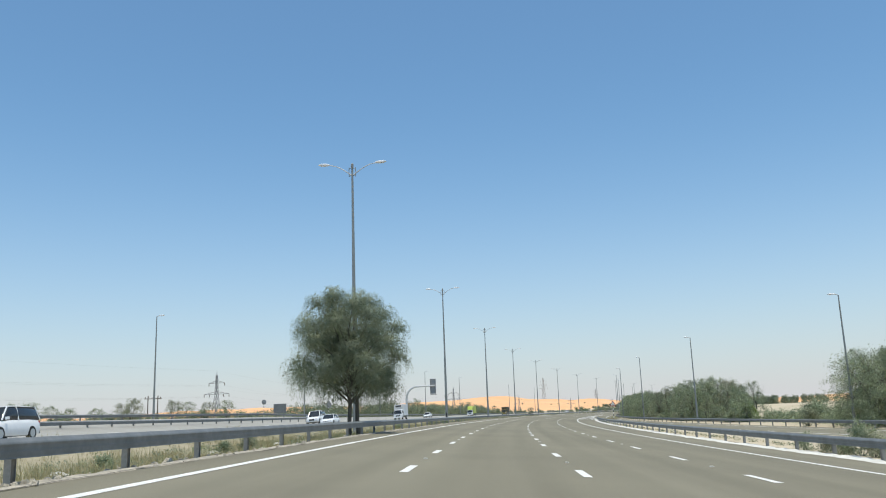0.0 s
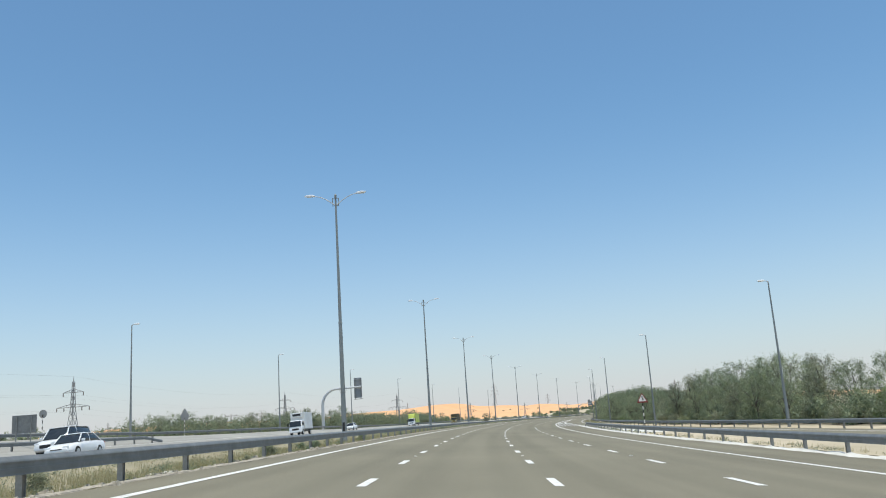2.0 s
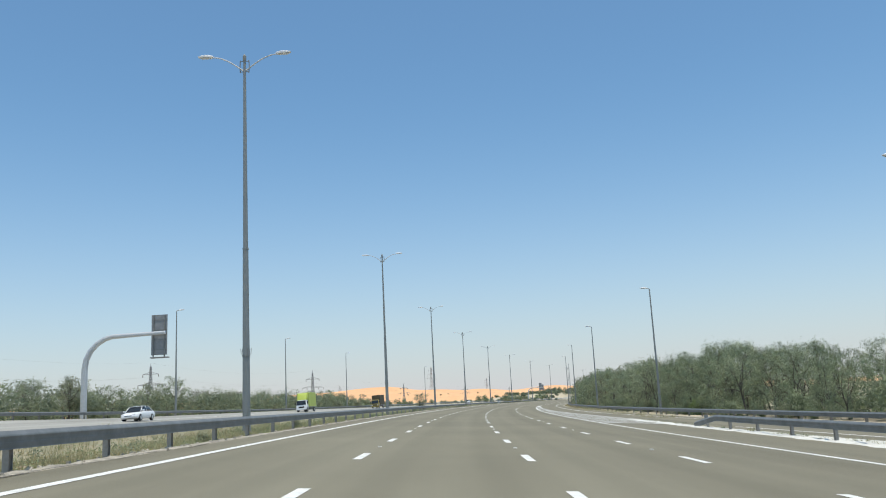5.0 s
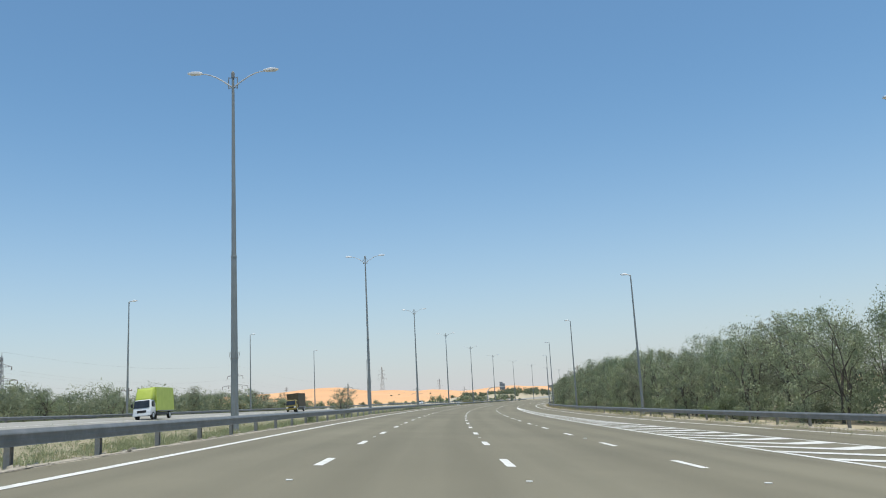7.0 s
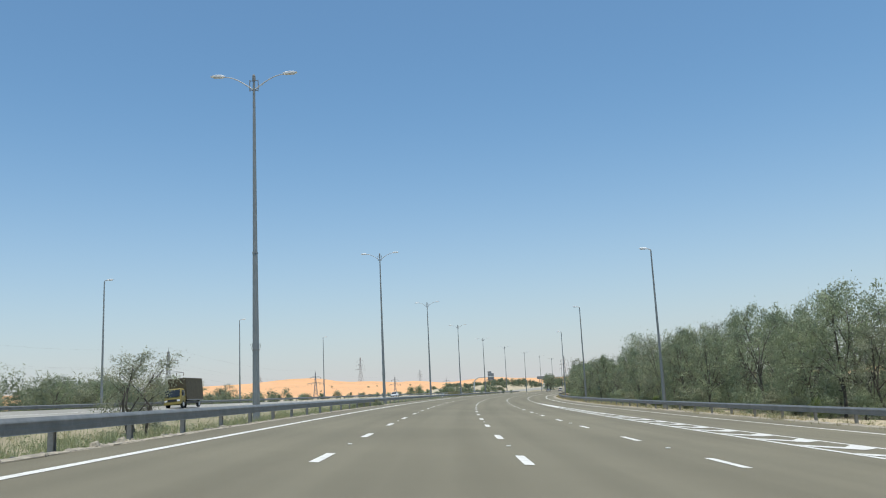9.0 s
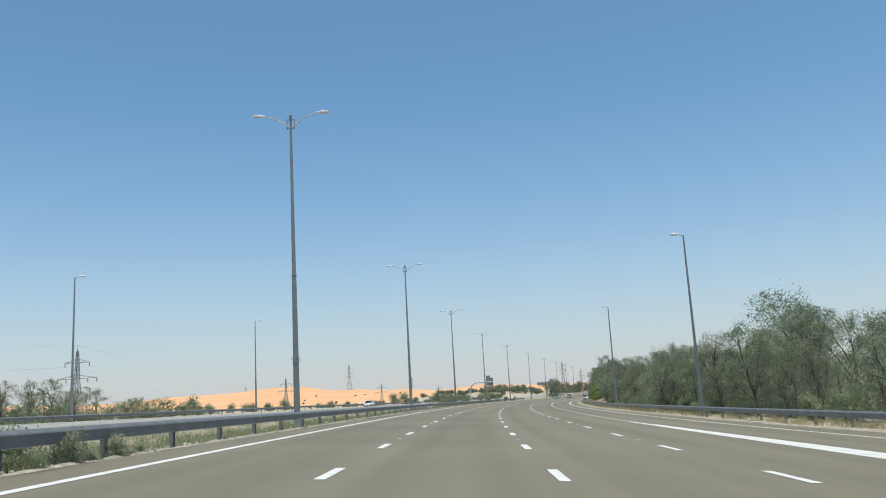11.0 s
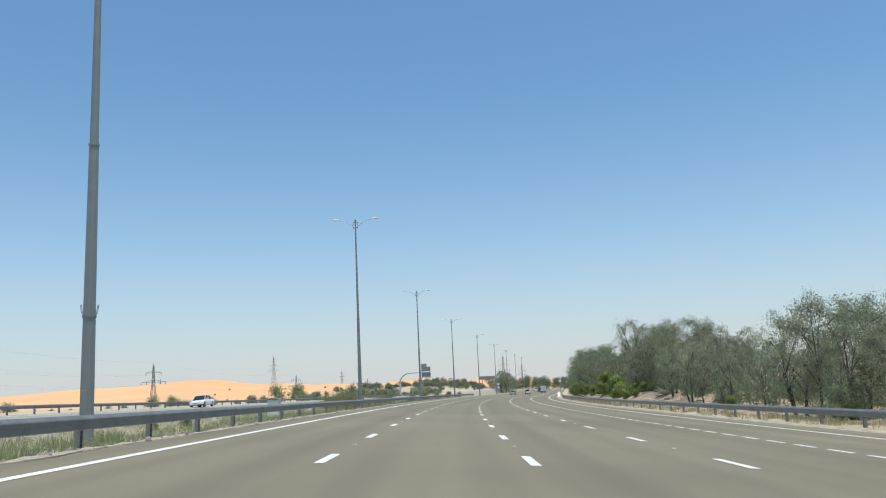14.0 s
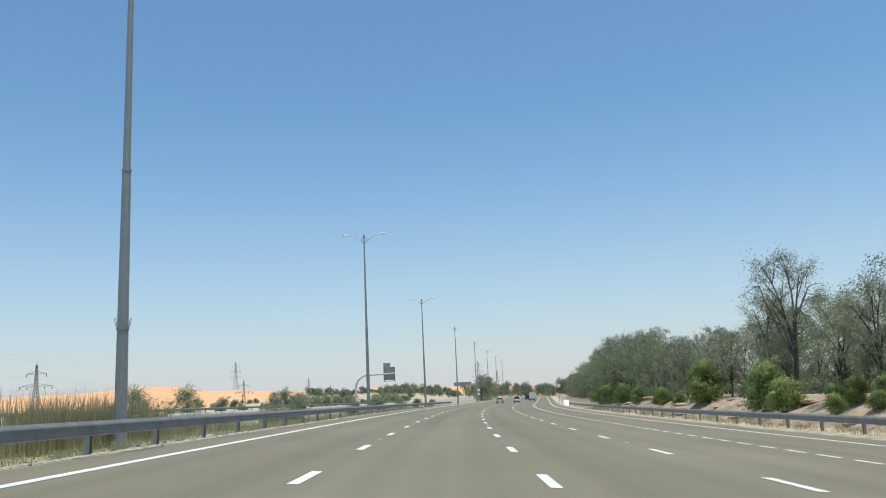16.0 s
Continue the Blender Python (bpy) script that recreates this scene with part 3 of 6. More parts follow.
def arm_path(reach, z0, z1, sign):
    return [(sign * (0.06 + (reach - 0.06) * f), 0, z0 + (z1 - z0) * math.sin(f * math.pi / 2)) for f in (0, 0.15, 0.32, 0.5, 0.7, 0.85, 1.0)]


def twin_lamp(m):
    thing = holder("street_lamp", m, "tall grey steel street lamp with two curved arms in the median", "street lamp", "twin street lamps along the median")
    tapered_pole(19.75, 0.215, 0.075, M["pole"], thing, (9.4,))
    part("door", box_bm(-0.10, 0.10, -0.225, -0.19, 0.75, 1.65, 0.02), M["pole"], thing, "closed maintenance door")
    bm = tube_bm([(0, 0, -0.02), (0, 0, 0.05)], 0.36, 10)
    tube_bm([(0, 0, 0.05), (0, 0, 0.3)], [0.25, 0.215], 10, bm)
    part("base_plate", bm, M["galv_dull"], thing)
    bm = tube_bm([(0, 0, 3.86), (0, 0, 3.93)], 0.212, 10)
    for a in range(6):
        c, sn = math.cos(a * math.tau / 6), math.sin(a * math.tau / 6)
        tube_bm([(c * 0.19, sn * 0.19, 3.9), (c * 0.25, sn * 0.25, 4.0), (c * 0.29, sn * 0.29, 4.26)], 0.011, 4, bm)
    part("collar", bm, M["galv_dull"], thing, "steel collar with outward prongs")
    bm = tube_bm([(0, 0, 19.7), (0, 0, 20.0), (0, 0, 20.1)], [0.1, 0.1, 0.03], 10)
    for sg in (-1, 1):
        tube_bm([(sg * 0.24, 0, 19.05), (sg * 0.26, 0, 19.4), (sg * 0.24, 0, 19.75)], 0.028, 6, bm)
        for z in (19.1, 19.7):
            tube_bm([(sg * 0.07, 0, z), (sg * 0.25, 0, z)], 0.022, 6, bm)
    part("hub", bm, M["galv_dull"], thing, "bracket cage at the mast head")
    for sg in (-1, 1):
        part("arm", tube_bm(arm_path(1.82, 19.15, 20.02, sg), [0.045, 0.042, 0.039, 0.036, 0.034, 0.032, 0.032], 8), M["arm"], thing)
        lamp_head(1.75, 20.05, sg, thing)
    return thing


def single_lamp(m, side, group, label):
    thing = holder("street_lamp", m, label, "street lamp", group)
    tapered_pole(13.6, 0.15, 0.06, M["pole"], thing, (4.2,))
    bm = tube_bm([(0, 0, -0.02), (0, 0, 0.04)], 0.26, 8)
    tube_bm([(0, 0, 0.04), (0, 0, 0.22)], [0.18, 0.15], 8, bm)
    part("base_plate", bm, M["galv_dull"], thing)
    part("arm", tube_bm([(0, 0, 13.5), (side * 0.05, 0, 13.62), (side * 0.22, 0, 13.68), (side * 0.35, 0, 13.7)], [0.06, 0.055, 0.045, 0.04], 8), M["arm"], thing)
    lamp_head(0.3, 13.7, side, thing, 0.72, 0.3)
    return thing


first = twin_lamp(placed(59.2, -10.44, 0.12))
TWINS = ((124.1, -10.7, 1.01), (189.0, -10.66, 1.03), (249.5, -10.53, 1.01), (310.6, -10.55, 1.017), (374.7, -10.8, 1.018), (436.5, -10.7, 1.01), (498.4, -10.66, 1.01), (563.4, -10.85, 1.014))
for s, d, tall in TWINS + tuple((625.1 + 62.6 * k, -10.7, 1.01) for k in range(6)):
    lamp = copy_thing(first, placed(s, d, 0.12))
    lamp.scale = (1, 1, tall)
    if s < 130:
        part("door_opening", box_bm(-0.09, 0.09, -0.235, -0.2, 0.8, 1.6, 0.015), M["black"], lamp, "dark open maintenance hatch")
RIGHT_LAMPS = ((34, 37.0, 13.7), (83.0, 32.5, 12.7), (136.6, 27.4, 13.45), (187.1, 23.38, 13.6), (237.6, 20.5, 13.72), (287.4, 19.05, 13.9), (336.3, 17.95, 13.95), (386.6, 16.95, 13.9), (436.6, 16.9, 13.7))
one = None
for s, d, top in RIGHT_LAMPS:
    m = placed(s, d, level(d) - 0.05)
    one = copy_thing(one, m) if one else single_lamp(m, -1, "street lamps by the slip road", "grey steel street lamp with one short arm by the trees")
    one.scale = (1, 1, top / 13.7)
LEFT_LAMPS = ((98.4, -43.8, 13.4), (153.2, -41.7, 13.7), (203.3, -39.35, 13.75), (252, -38.4, 13.7), (301.9, -38.0, 13.7), (351.2, -38.0, 13.7), (399.6, -38.5, 13.7), (447, -35.9, 13.7))
two = None
for s, d, top in LEFT_LAMPS:
    m = placed(s, d, 1.38)
    two = copy_thing(two, m) if two else single_lamp(m, 1, "street lamps beyond the oncoming lanes", "grey steel street lamp with one short arm beyond the oncoming lanes")
    two.scale = (1, 1, top / 13.7)
# ---- trees and scrub ----
def faced_out(verts, outward, soft=0.72):
    """Turns three-cornered leaves to face out of their clump; gives the corners and the blended normals."""
    t = verts.reshape(-1, 3, 3).copy()
    flat = np.cross(t[:, 1] - t[:, 0], t[:, 2] - t[:, 0])
    flat /= np.linalg.norm(flat, axis=1)[:, None] + 1e-9
    away = (flat * outward).sum(axis=1) < 0
    t[away] = t[away][:, [1, 0, 2]]
    flat[away] *= -1
    mixed = flat * (1 - soft) + outward * soft
    mixed /= np.linalg.norm(mixed, axis=1)[:, None] + 1e-9
    return t.reshape(-1, 3), np.repeat(mixed, 3, axis=0)


def leaf_mesh(name, verts, faces, material, normals=None):
    me = bpy.data.meshes.new(name)
    me.vertices.add(len(verts))
    me.vertices.foreach_set("co", np.asarray(verts, dtype=np.float32).ravel())
    k = faces.shape[1]
    me.loops.add(faces.size)
    me.loops.foreach_set("vertex_index", faces.ravel().astype(np.int32))
    me.polygons.add(len(faces))
    me.polygons.foreach_set("loop_start", (np.arange(len(faces)) * k).astype(np.int32))
    me.polygons.foreach_set("loop_total", np.full(len(faces), k, dtype=np.int32))
    me.materials.append(material)
    me.update(calc_edges=True)
    if normals is not None:
        me.polygons.foreach_set("use_smooth", [True] * len(me.polygons))
        me.normals_split_custom_set_from_vertices(normals.tolist())
    return me


def sprays(rng, starts, outward, long, leaves, size, droop, wide=0.2):
    """Twigs that leave the lobes of a crown and hang over; narrow three-cornered leaves along each."""
    n = len(starts)
    t = np.tile(np.linspace(0.08, 1.0, leaves), n)[:, None]
    p0 = np.repeat(starts, leaves, axis=0)
    way = np.repeat(outward, leaves, axis=0)
    span = np.repeat(long * rng.uniform(0.45, 1.25, n), leaves)[:, None]
    down = np.array([[0.0, 0.0, -1.0]])
    pos = p0 + way * span * t * (1 - 0.35 * droop * t) + down * (droop * span * t * t) + rng.normal(size=(n * leaves, 3)) * size * 0.55
    tangent = way + down * (2 * droop * t) + rng.normal(size=(n * leaves, 3)) * 0.75
    tangent /= np.linalg.norm(tangent, axis=1)[:, None] + 1e-6
    side = np.cross(tangent, rng.normal(size=(n * leaves, 3)))
    side /= np.linalg.norm(side, axis=1)[:, None] + 1e-6
    ln = size * rng.uniform(0.6, 1.5, (n * leaves, 1))
    wd = ln * wide * rng.uniform(0.7, 1.3, (n * leaves, 1))
    verts = np.stack([pos - tangent * ln * 0.5 - side * wd * 0.5, pos - tangent * ln * 0.5 + side * wd * 0.5, pos + tangent * ln * 0.6], 1).reshape(-1, 3)
    return verts


def lobe_crown(rng, lobes, twigs, leaves, size, droop, long, core, wide=0.2, rise=0.3):
    """Leaves for a crown made of uneven lobes (x, y, z, radius): an airy shell of twigs round a shaded heart."""
    c = np.array([q[:3] for q in lobes])
    r = np.array([q[3] for q in lobes])
    share = r ** 2 / (r ** 2).sum()
    pick = rng.choice(len(lobes), twigs, p=share)
    way = rng.normal(size=(twigs, 3))
    way[:, 2] = way[:, 2] * 0.8 + rise
    way /= np.linalg.norm(way, axis=1)[:, None]
    starts = c[pick] + way * r[pick][:, None] * rng.uniform(0.3, 0.95, (twigs, 1))
    a = sprays(rng, starts, way, long, leaves, size, droop, wide)
    hearts = np.repeat(c[pick], leaves, axis=0)
    if core:
        pick = rng.choice(len(lobes), core, p=share)
        w2 = rng.normal(size=(core, 3))
        w2 /= np.linalg.norm(w2, axis=1)[:, None]
        a = np.concatenate([a, sprays(rng, c[pick] + w2 * r[pick][:, None] * rng.uniform(0.1, 0.62, (core, 1)), w2, long * 0.4, 2, size * 1.7, 0.3, wide * 1.7)])
        hearts = np.concatenate([hearts, np.repeat(c[pick], 2, axis=0)])
    out = a.reshape(-1, 3, 3).mean(axis=1) - hearts
    out /= np.linalg.norm(out, axis=1)[:, None] + 1e-6
    return faced_out(a, out)


UMBRELLA = ((0, 0.88), (0.2, 1.0), (0.42, 1.0), (0.68, 0.98), (0.86, 0.8), (1.0, 0.35))


def tree(name, label, category, group, seed, height, spread, low, lobes, twigs, leaves, size, material, trunks=1, stem=0.11, droop=0.5, long=0.7, core=400, shape=UMBRELLA, wide=0.2, rise=0.3, shift=0.0):
    """A tree of crooked trunks, limbs to each lobe of the crown, and hanging leafy twigs."""
    rng = np.random.default_rng(seed)
    thing = holder(name, Matrix(), label, category, group)
    feet = [((k - (trunks - 1) / 2) * 0.5, rng.uniform(-0.2, 0.2)) for k in range(trunks)]
    lean = [(rng.uniform(-0.08, 0.08), rng.uniform(-0.08, 0.08)) for _ in feet]
    places = []
    turn = rng.uniform(0, math.tau)
    for k in range(lobes):
        u = ((k + 0.5) / lobes) ** 0.9
        a = turn + k * 2.39996 + rng.uniform(-0.35, 0.35)
        size_of = spread * rng.uniform(0.10, 0.18) * (1.0 if u < 0.8 else 0.8)
        reach = max(0.0, spread * 0.5 * along(shape, u) * rng.uniform(0.86, 1.1) - size_of * 0.75 - long * 0.3)
        if rng.uniform() < 0.22:
            reach *= 0.45
        z = low + size_of * 0.6 + (height - low - size_of * 1.35 - long * 0.25) * u
        places.append((reach * math.cos(a) + shift, reach * math.sin(a), z, size_of))
    places.append((0, 0, low + (height - low) * 0.55, spread * 0.2))
    bm = bmesh.new()
    for (fx, fy), (lx, ly) in zip(feet, lean):
        path = [(fx + lx * z + 0.05 * math.sin(z * 2.2 + fx * 9), fy + ly * z + 0.05 * math.cos(z * 1.7), z) for z in np.linspace(-0.15, height * 0.68, 7)]
        tube_bm(path, [stem * (1.25 if i == 0 else 1 - 0.12 * i) for i in range(7)], 8, bm)
    for i, c in enumerate(places):
        (fx, fy), (lx, ly) = feet[i % trunks], lean[i % trunks]
        z0 = max(0.4, min(height * 0.6, low * 0.7 + (c[2] - low) * 0.45))
        p0, p3 = Vector((fx + lx * z0, fy + ly * z0, z0)), Vector(c[:3])
        mid = p0.lerp(p3, 0.5) + Vector((rng.uniform(-0.25, 0.25), rng.uniform(-0.25, 0.25), 0.15 * (p3 - p0).length))
        tube_bm([p0, mid, p3], [stem * 0.42, stem * 0.24, stem * 0.08], 4, bm, False)
        for _ in range(2):
            w = Vector(rng.normal(size=3)).normalized()
            tube_bm([p3, p3 + w * c[3] * 0.9], [stem * 0.08, stem * 0.03], 3, bm, False)
    part("trunk", bm, M["bark"], thing, "dark crooked trunk and limbs")
    v, nor = lobe_crown(rng, places, twigs, leaves, size, droop, long, core, wide, rise)
    v[:, 2] = np.maximum(v[:, 2], 0.05)
    crown = new("crown", leaf_mesh("crown", v, np.arange(len(v)).reshape(-1, 3), material, nor))
    crown.parent = thing
    return thing


def curved(p0, p1, sag, rng, n=3):
    """Points of a crooked branch from p0 to p1 that first climbs, then reaches out."""
    mid = p0.lerp(p1, 0.5) + Vector((rng.normal() * sag * 0.5, rng.normal() * sag * 0.5, sag))
    return [p0 * (1 - t) ** 2 + mid * (2 * t * (1 - t)) + p1 * t ** 2 for t in (i / n for i in range(n + 1))]


def branching_tree(name, label, group, seed, height, spread, low, shape, limbs, tips, leaves, size, material, stem=0.12, trunks=1, tuft=0.3, droop=0.35, wide=0.42, inner=0.5, ragged=0.3, clumps=17):
    """A tree whose trunks fork into limbs, each limb into branchlets that end in loose tufts of small leaves."""
    rng = np.random.default_rng(seed)
    thing = holder(name, Matrix(), label, "tree", group)
    bm = bmesh.new()
    phase = rng.uniform(0, 9)

    def crown_point(u, a, f):
        lobe = 1 + ragged * noise.noise(Vector((math.cos(a) * 1.3 + phase, math.sin(a) * 1.3, u * 2.6)))
        r = spread * 0.5 * along(shape, u) * f * lobe
        return Vector((r * math.cos(a), r * math.sin(a), low + (height - low) * u))

    feet = [Vector((rng.normal() * 0.25 * (trunks > 1), rng.normal() * 0.25 * (trunks > 1), -0.2)) for _ in range(trunks)]
    forks = []
    for k, foot in enumerate(feet):
        top = Vector((foot.x * 2 + rng.normal() * 0.3, foot.y * 2 + rng.normal() * 0.3, low + (height - low) * rng.uniform(0.25, 0.4)))
        path = curved(foot, top, 0.18, rng, 4)
        tube_bm(path, [stem * 1.2, stem, stem * 0.9, stem * 0.8, stem * 0.66], 7, bm)
        forks.append(path)
    arms = []
    for k in range(limbs):
        path = forks[k % trunks]
        u = 0.25 + 0.62 * (k + rng.uniform(0.2, 0.8)) / limbs
        end = crown_point(u, k * 2.4 + rng.uniform(-0.4, 0.4), rng.uniform(0.35, 0.62))
        start = path[2 + (k // trunks) % 3]
        arm = curved(start, end, 0.16 * (end - start).length, rng, 4)
        tube_bm(arm, [stem * 0.55, stem * 0.42, stem * 0.32, stem * 0.24, stem * 0.15], 5, bm, False)
        arms.append(arm)
    lobes = []
    for k in range(clumps):
        u = ((k + rng.uniform(0.2, 0.8)) / clumps) ** 0.9
        lobes.append((crown_point(u, k * 2.39996 + rng.uniform(-0.5, 0.5), rng.uniform(inner, 0.95)), spread * rng.uniform(0.09, 0.155)))
    centres, ways, hearts = [], [], []
    for k in range(tips):
        heart, r = lobes[k % clumps]
        p = heart + Vector(rng.normal(size=3) * (1, 1, 0.75)) * r * 0.62
        p.z = min(max(p.z, low * 0.8 + 0.1), height - tuft)
        arm = min(arms, key=lambda q: (q[3] - p).length + 0.6 * rng.uniform(0, 1))
        start = arm[2 + rng.integers(0, 3)]
        twig = curved(start, p, 0.14 * (p - start).length, rng, 2)
        tube_bm(twig, [stem * 0.16, stem * 0.09, stem * 0.04], 3, bm, False)
        for f in (1.0, 0.75):
            centres.append(np.array(start.lerp(p, f) if f < 1 else p))
            ways.append(np.array((p - start).normalized()))
            hearts.append(np.array(heart) - np.array((0, 0, r * 0.5)))
    part("trunk", bm, M["bark"], thing, "dark crooked trunk and limbs")
    c, w = np.array(centres), np.array(ways)
    n = len(c) * leaves
    base, way = np.repeat(c, leaves, axis=0), np.repeat(w, leaves, axis=0)
    scale = np.repeat(rng.uniform(0.6, 1.35, len(c)), leaves)[:, None]
    off = rng.normal(size=(n, 3)) * np.array([[1.0, 1.0, 0.62]]) * tuft * scale
    pos = base + off + way * (rng.uniform(-0.4, 0.3, (n, 1)) * tuft)
    pos[:, 2] -= droop * (off[:, 0] ** 2 + off[:, 1] ** 2) / tuft
    pos[:, 2] = np.maximum(pos[:, 2], 0.06)
    tangent = way * 0.5 + rng.normal(size=(n, 3)) * 0.8 + np.array([[0, 0, -0.9 * droop]])
    tangent /= np.linalg.norm(tangent, axis=1)[:, None] + 1e-6
    side = np.cross(tangent, rng.normal(size=(n, 3)))
    side /= np.linalg.norm(side, axis=1)[:, None] + 1e-6
    ln = size * rng.uniform(0.6, 1.4, (n, 1))
    wd = ln * wide * rng.uniform(0.7, 1.3, (n, 1))
    v = np.stack([pos - tangent * ln * 0.5 - side * wd * 0.5, pos - tangent * ln * 0.5 + side * wd * 0.5, pos + tangent * ln * 0.55], 1).reshape(-1, 3)
    out = pos - np.repeat(np.array(hearts), leaves, axis=0)
    out /= np.linalg.norm(out, axis=1)[:, None] + 1e-6
    v, nor = faced_out(v, out)
    crown = new("crown", leaf_mesh("crown", v, np.arange(len(v)).reshape(-1, 3), material, nor))
    crown.parent = thing
    return thing


def bush_lobes(rng, height, spread, n=7):
    out = []
    for k in range(n):
        a, u = rng.uniform(0, math.tau), (k + 0.5) / n
        r = spread * rng.uniform(0.17, 0.24)
        reach = max(0.0, spread * 0.5 * math.sqrt(1 - 0.85 * u * u) - r) * rng.uniform(0.6, 1.1)
        out.append((reach * math.cos(a), reach * math.sin(a), min(height - r * 0.75, r * 0.5 + height * 0.75 * u), r))
    return out


def bush(name, label, category, group, seed, height, spread, twigs, leaves, size, material, droop=0.1):
    rng = np.random.default_rng(seed)
    thing = holder(name, Matrix(), label, category, group)
    bm = bmesh.new()
    lobes = bush_lobes(rng, height, spread)
    for x, y, z, r in lobes:
        tube_bm([(x * 0.1, y * 0.1, -0.08), (x * 0.5, y * 0.5, z * 0.6), (x, y, z)], [0.03, 0.02, 0.006], 4, bm, False)
    part("stem", bm, M["bark"], thing)
    v, nor = lobe_crown(rng, lobes, twigs, leaves, size, droop, spread * 0.16, twigs // 5, 0.36)
    v[:, 2] = np.maximum(v[:, 2], 0.02)
    crown = new("foliage", leaf_mesh("foliage", v, np.arange(len(v)).reshape(-1, 3), material, nor))
    crown.parent = thing
    return thing


def scrub_mass(name, label, seed, spots, material, leaf=0.3, dense=9.0):
    """Countless low trees and bushes run together into one belt; spots: (s, d, height, width)."""
    g = np.random.default_rng(seed)
    out, turned = [], []
    for s, d, h, w in spots:
        v, nor = lobe_crown(g, bush_lobes(g, h, w, 6), int(40 + dense * h * w), 3, leaf, 0.25, w * 0.14, 26, 0.36)
        turned.append(nor)
        base = spot(s, d, ground_height(s, d))
        v[:, 2] = np.maximum(v[:, 2], 0.03)
        out.append(v + np.array(base)[None, :])
    v = np.concatenate(out)
    ob = new(name, leaf_mesh(name, v, np.arange(len(v)).reshape(-1, 3), material, np.concatenate(turned)))
    return tagged(ob, label, "scrub", kind="stuff")


def stand(ob, s, d, z=None, scale=1.0, turn=0.0, tall=1.0, move=False):
    """Sets a tree, or a copy of it, on the ground with a size and turn of its own."""
    m = Matrix.Translation(spot(s, d, (ground_height(s, d) if z is None else z) - 0.03)) @ Matrix.Rotation(turn, 4, "Z")
    if move:
        ob.matrix_basis = m @ Matrix.Diagonal((scale, scale, scale * tall, 1))
        return ob
    ob = copy_thing(ob, m)
    ob.scale = (scale, scale, scale * tall)
    return ob


median_tree = tree("tree", "round grey-green ghaf tree with drooping twigs and two trunks", "tree", "", 11, 8.8, 6.8, 2.1, 44, 10500, 12, 0.092, M["leaf_deep"], 2, 0.14, 1.1, 0.55, 7600, UMBRELLA, 0.22, 0.12, -0.4)
stand(median_tree, 46.6, -8.1, 0.14, move=True)

BELT_LABEL = "grey-green ghaf tree with dense drooping foliage in the roadside belt"
ROUND = ((0, 0.7), (0.2, 0.95), (0.45, 1.0), (0.7, 0.86), (0.88, 0.6), (1.0, 0.22))
VASE = ((0, 0.35), (0.25, 0.66), (0.5, 0.92), (0.7, 1.0), (0.88, 0.74), (1.0, 0.3))
BELT = [branching_tree("tree", BELT_LABEL, "trees of the roadside belt", 20 + k, 7.0, 5.6 + 0.4 * (k % 3), (0.15, 0.5, 0.2, 0.9, 0.3)[k], ROUND, 9, 100, 36, 0.135,
                       M["leaf"] if k != 3 else M["leaf_dry"], 0.10, 1 + k % 2, 0.33, 0.4, 0.45, 0.5, 0.3, 20) for k in range(5)]
DOMED = [branching_tree("tree", "grey-green tree with a loose crown over bare dark trunks", "loose-crowned trees of the roadside belt", 30 + k, 8.0, 5.8, (0.9, 1.4, 0.6, 1.6)[k], VASE, 8, 85, 50, 0.135,
                        M["leaf_dry"] if k % 2 else M["leaf"], 0.12, (2, 1, 3, 1)[k], 0.3, 0.3, 0.42, 0.35, 0.4, 18) for k in range(4)]
OPEN = branching_tree("tree", "tall sparse grey-brown tree with bare crooked limbs", "sparse trees of the roadside belt", 41, 8.6, 5.6, 2.6, VASE, 10, 130, 34, 0.11, M["leaf_dry"], 0.15, 1, 0.28, 0.1, 0.35, 0.4, 0.35, 22)
MEDIAN_SHRUB = branching_tree("tree", "small thorny grey-brown acacia with flat sparse sprays in the median", "", 47, 3.3, 3.4, 0.35, VASE, 9, 120, 34, 0.075, M["leaf_dry"], 0.06, 3, 0.17, 0.1, 0.4, 0.15, 0.5, 16)
stand(MEDIAN_SHRUB, 296.0, -11.5, None, 1.0, 0.7, 1.0, True)
LOW = [bush("shrub", "low grey-green desert shrub on the sand", "shrub", "desert shrubs", 60 + k, 1.7 + 0.4 * k, 2.6 + 0.5 * k, 420, 5, 0.15, M["leaf"] if k != 1 else M["leaf_dry"]) for k in range(3)]
GREEN = [bush("shrub", "bright green leafy shrub below the trees", "shrub", "green shrubs on the bank", 70 + k, 2.2 + 0.7 * k, 3.2 + 0.3 * k, 800, 5, 0.2, M["leaf_green"], 0.3) for k in range(2)]
spare = [True] * 5
domed_spare = [True] * 4
rng = random.Random(7)


DISTANT = {"right": [], "left": []}


def plant(kinds, unused, full, s, d, high, wide):
    """Sets out a tree of a kind picked by chance; those too far off to tell apart are kept for a joined mass."""
    k = rng.randrange(len(kinds))
    size, turn = high / full * wide, rng.uniform(0, 6.28)
    if s > 548 or d < -30:
        m = Matrix.Translation(spot(s, d, ground_height(s, d) - 0.03)) @ Matrix.Rotation(turn, 4, "Z") @ Matrix.Diagonal((size, size, size / wide, 1))
        DISTANT["left" if d < -5 else "right"].append((kinds[k], m))
        return
    first, unused[k] = unused[k], False
    stand(kinds[k], s, d, None, size, turn, 1 / wide, first)


def belt_tree(s, d, high, wide=1.0):
    """A belt tree of a given height in metres and relative width."""
    plant(BELT, spare, 7.0, s, d, high, wide)


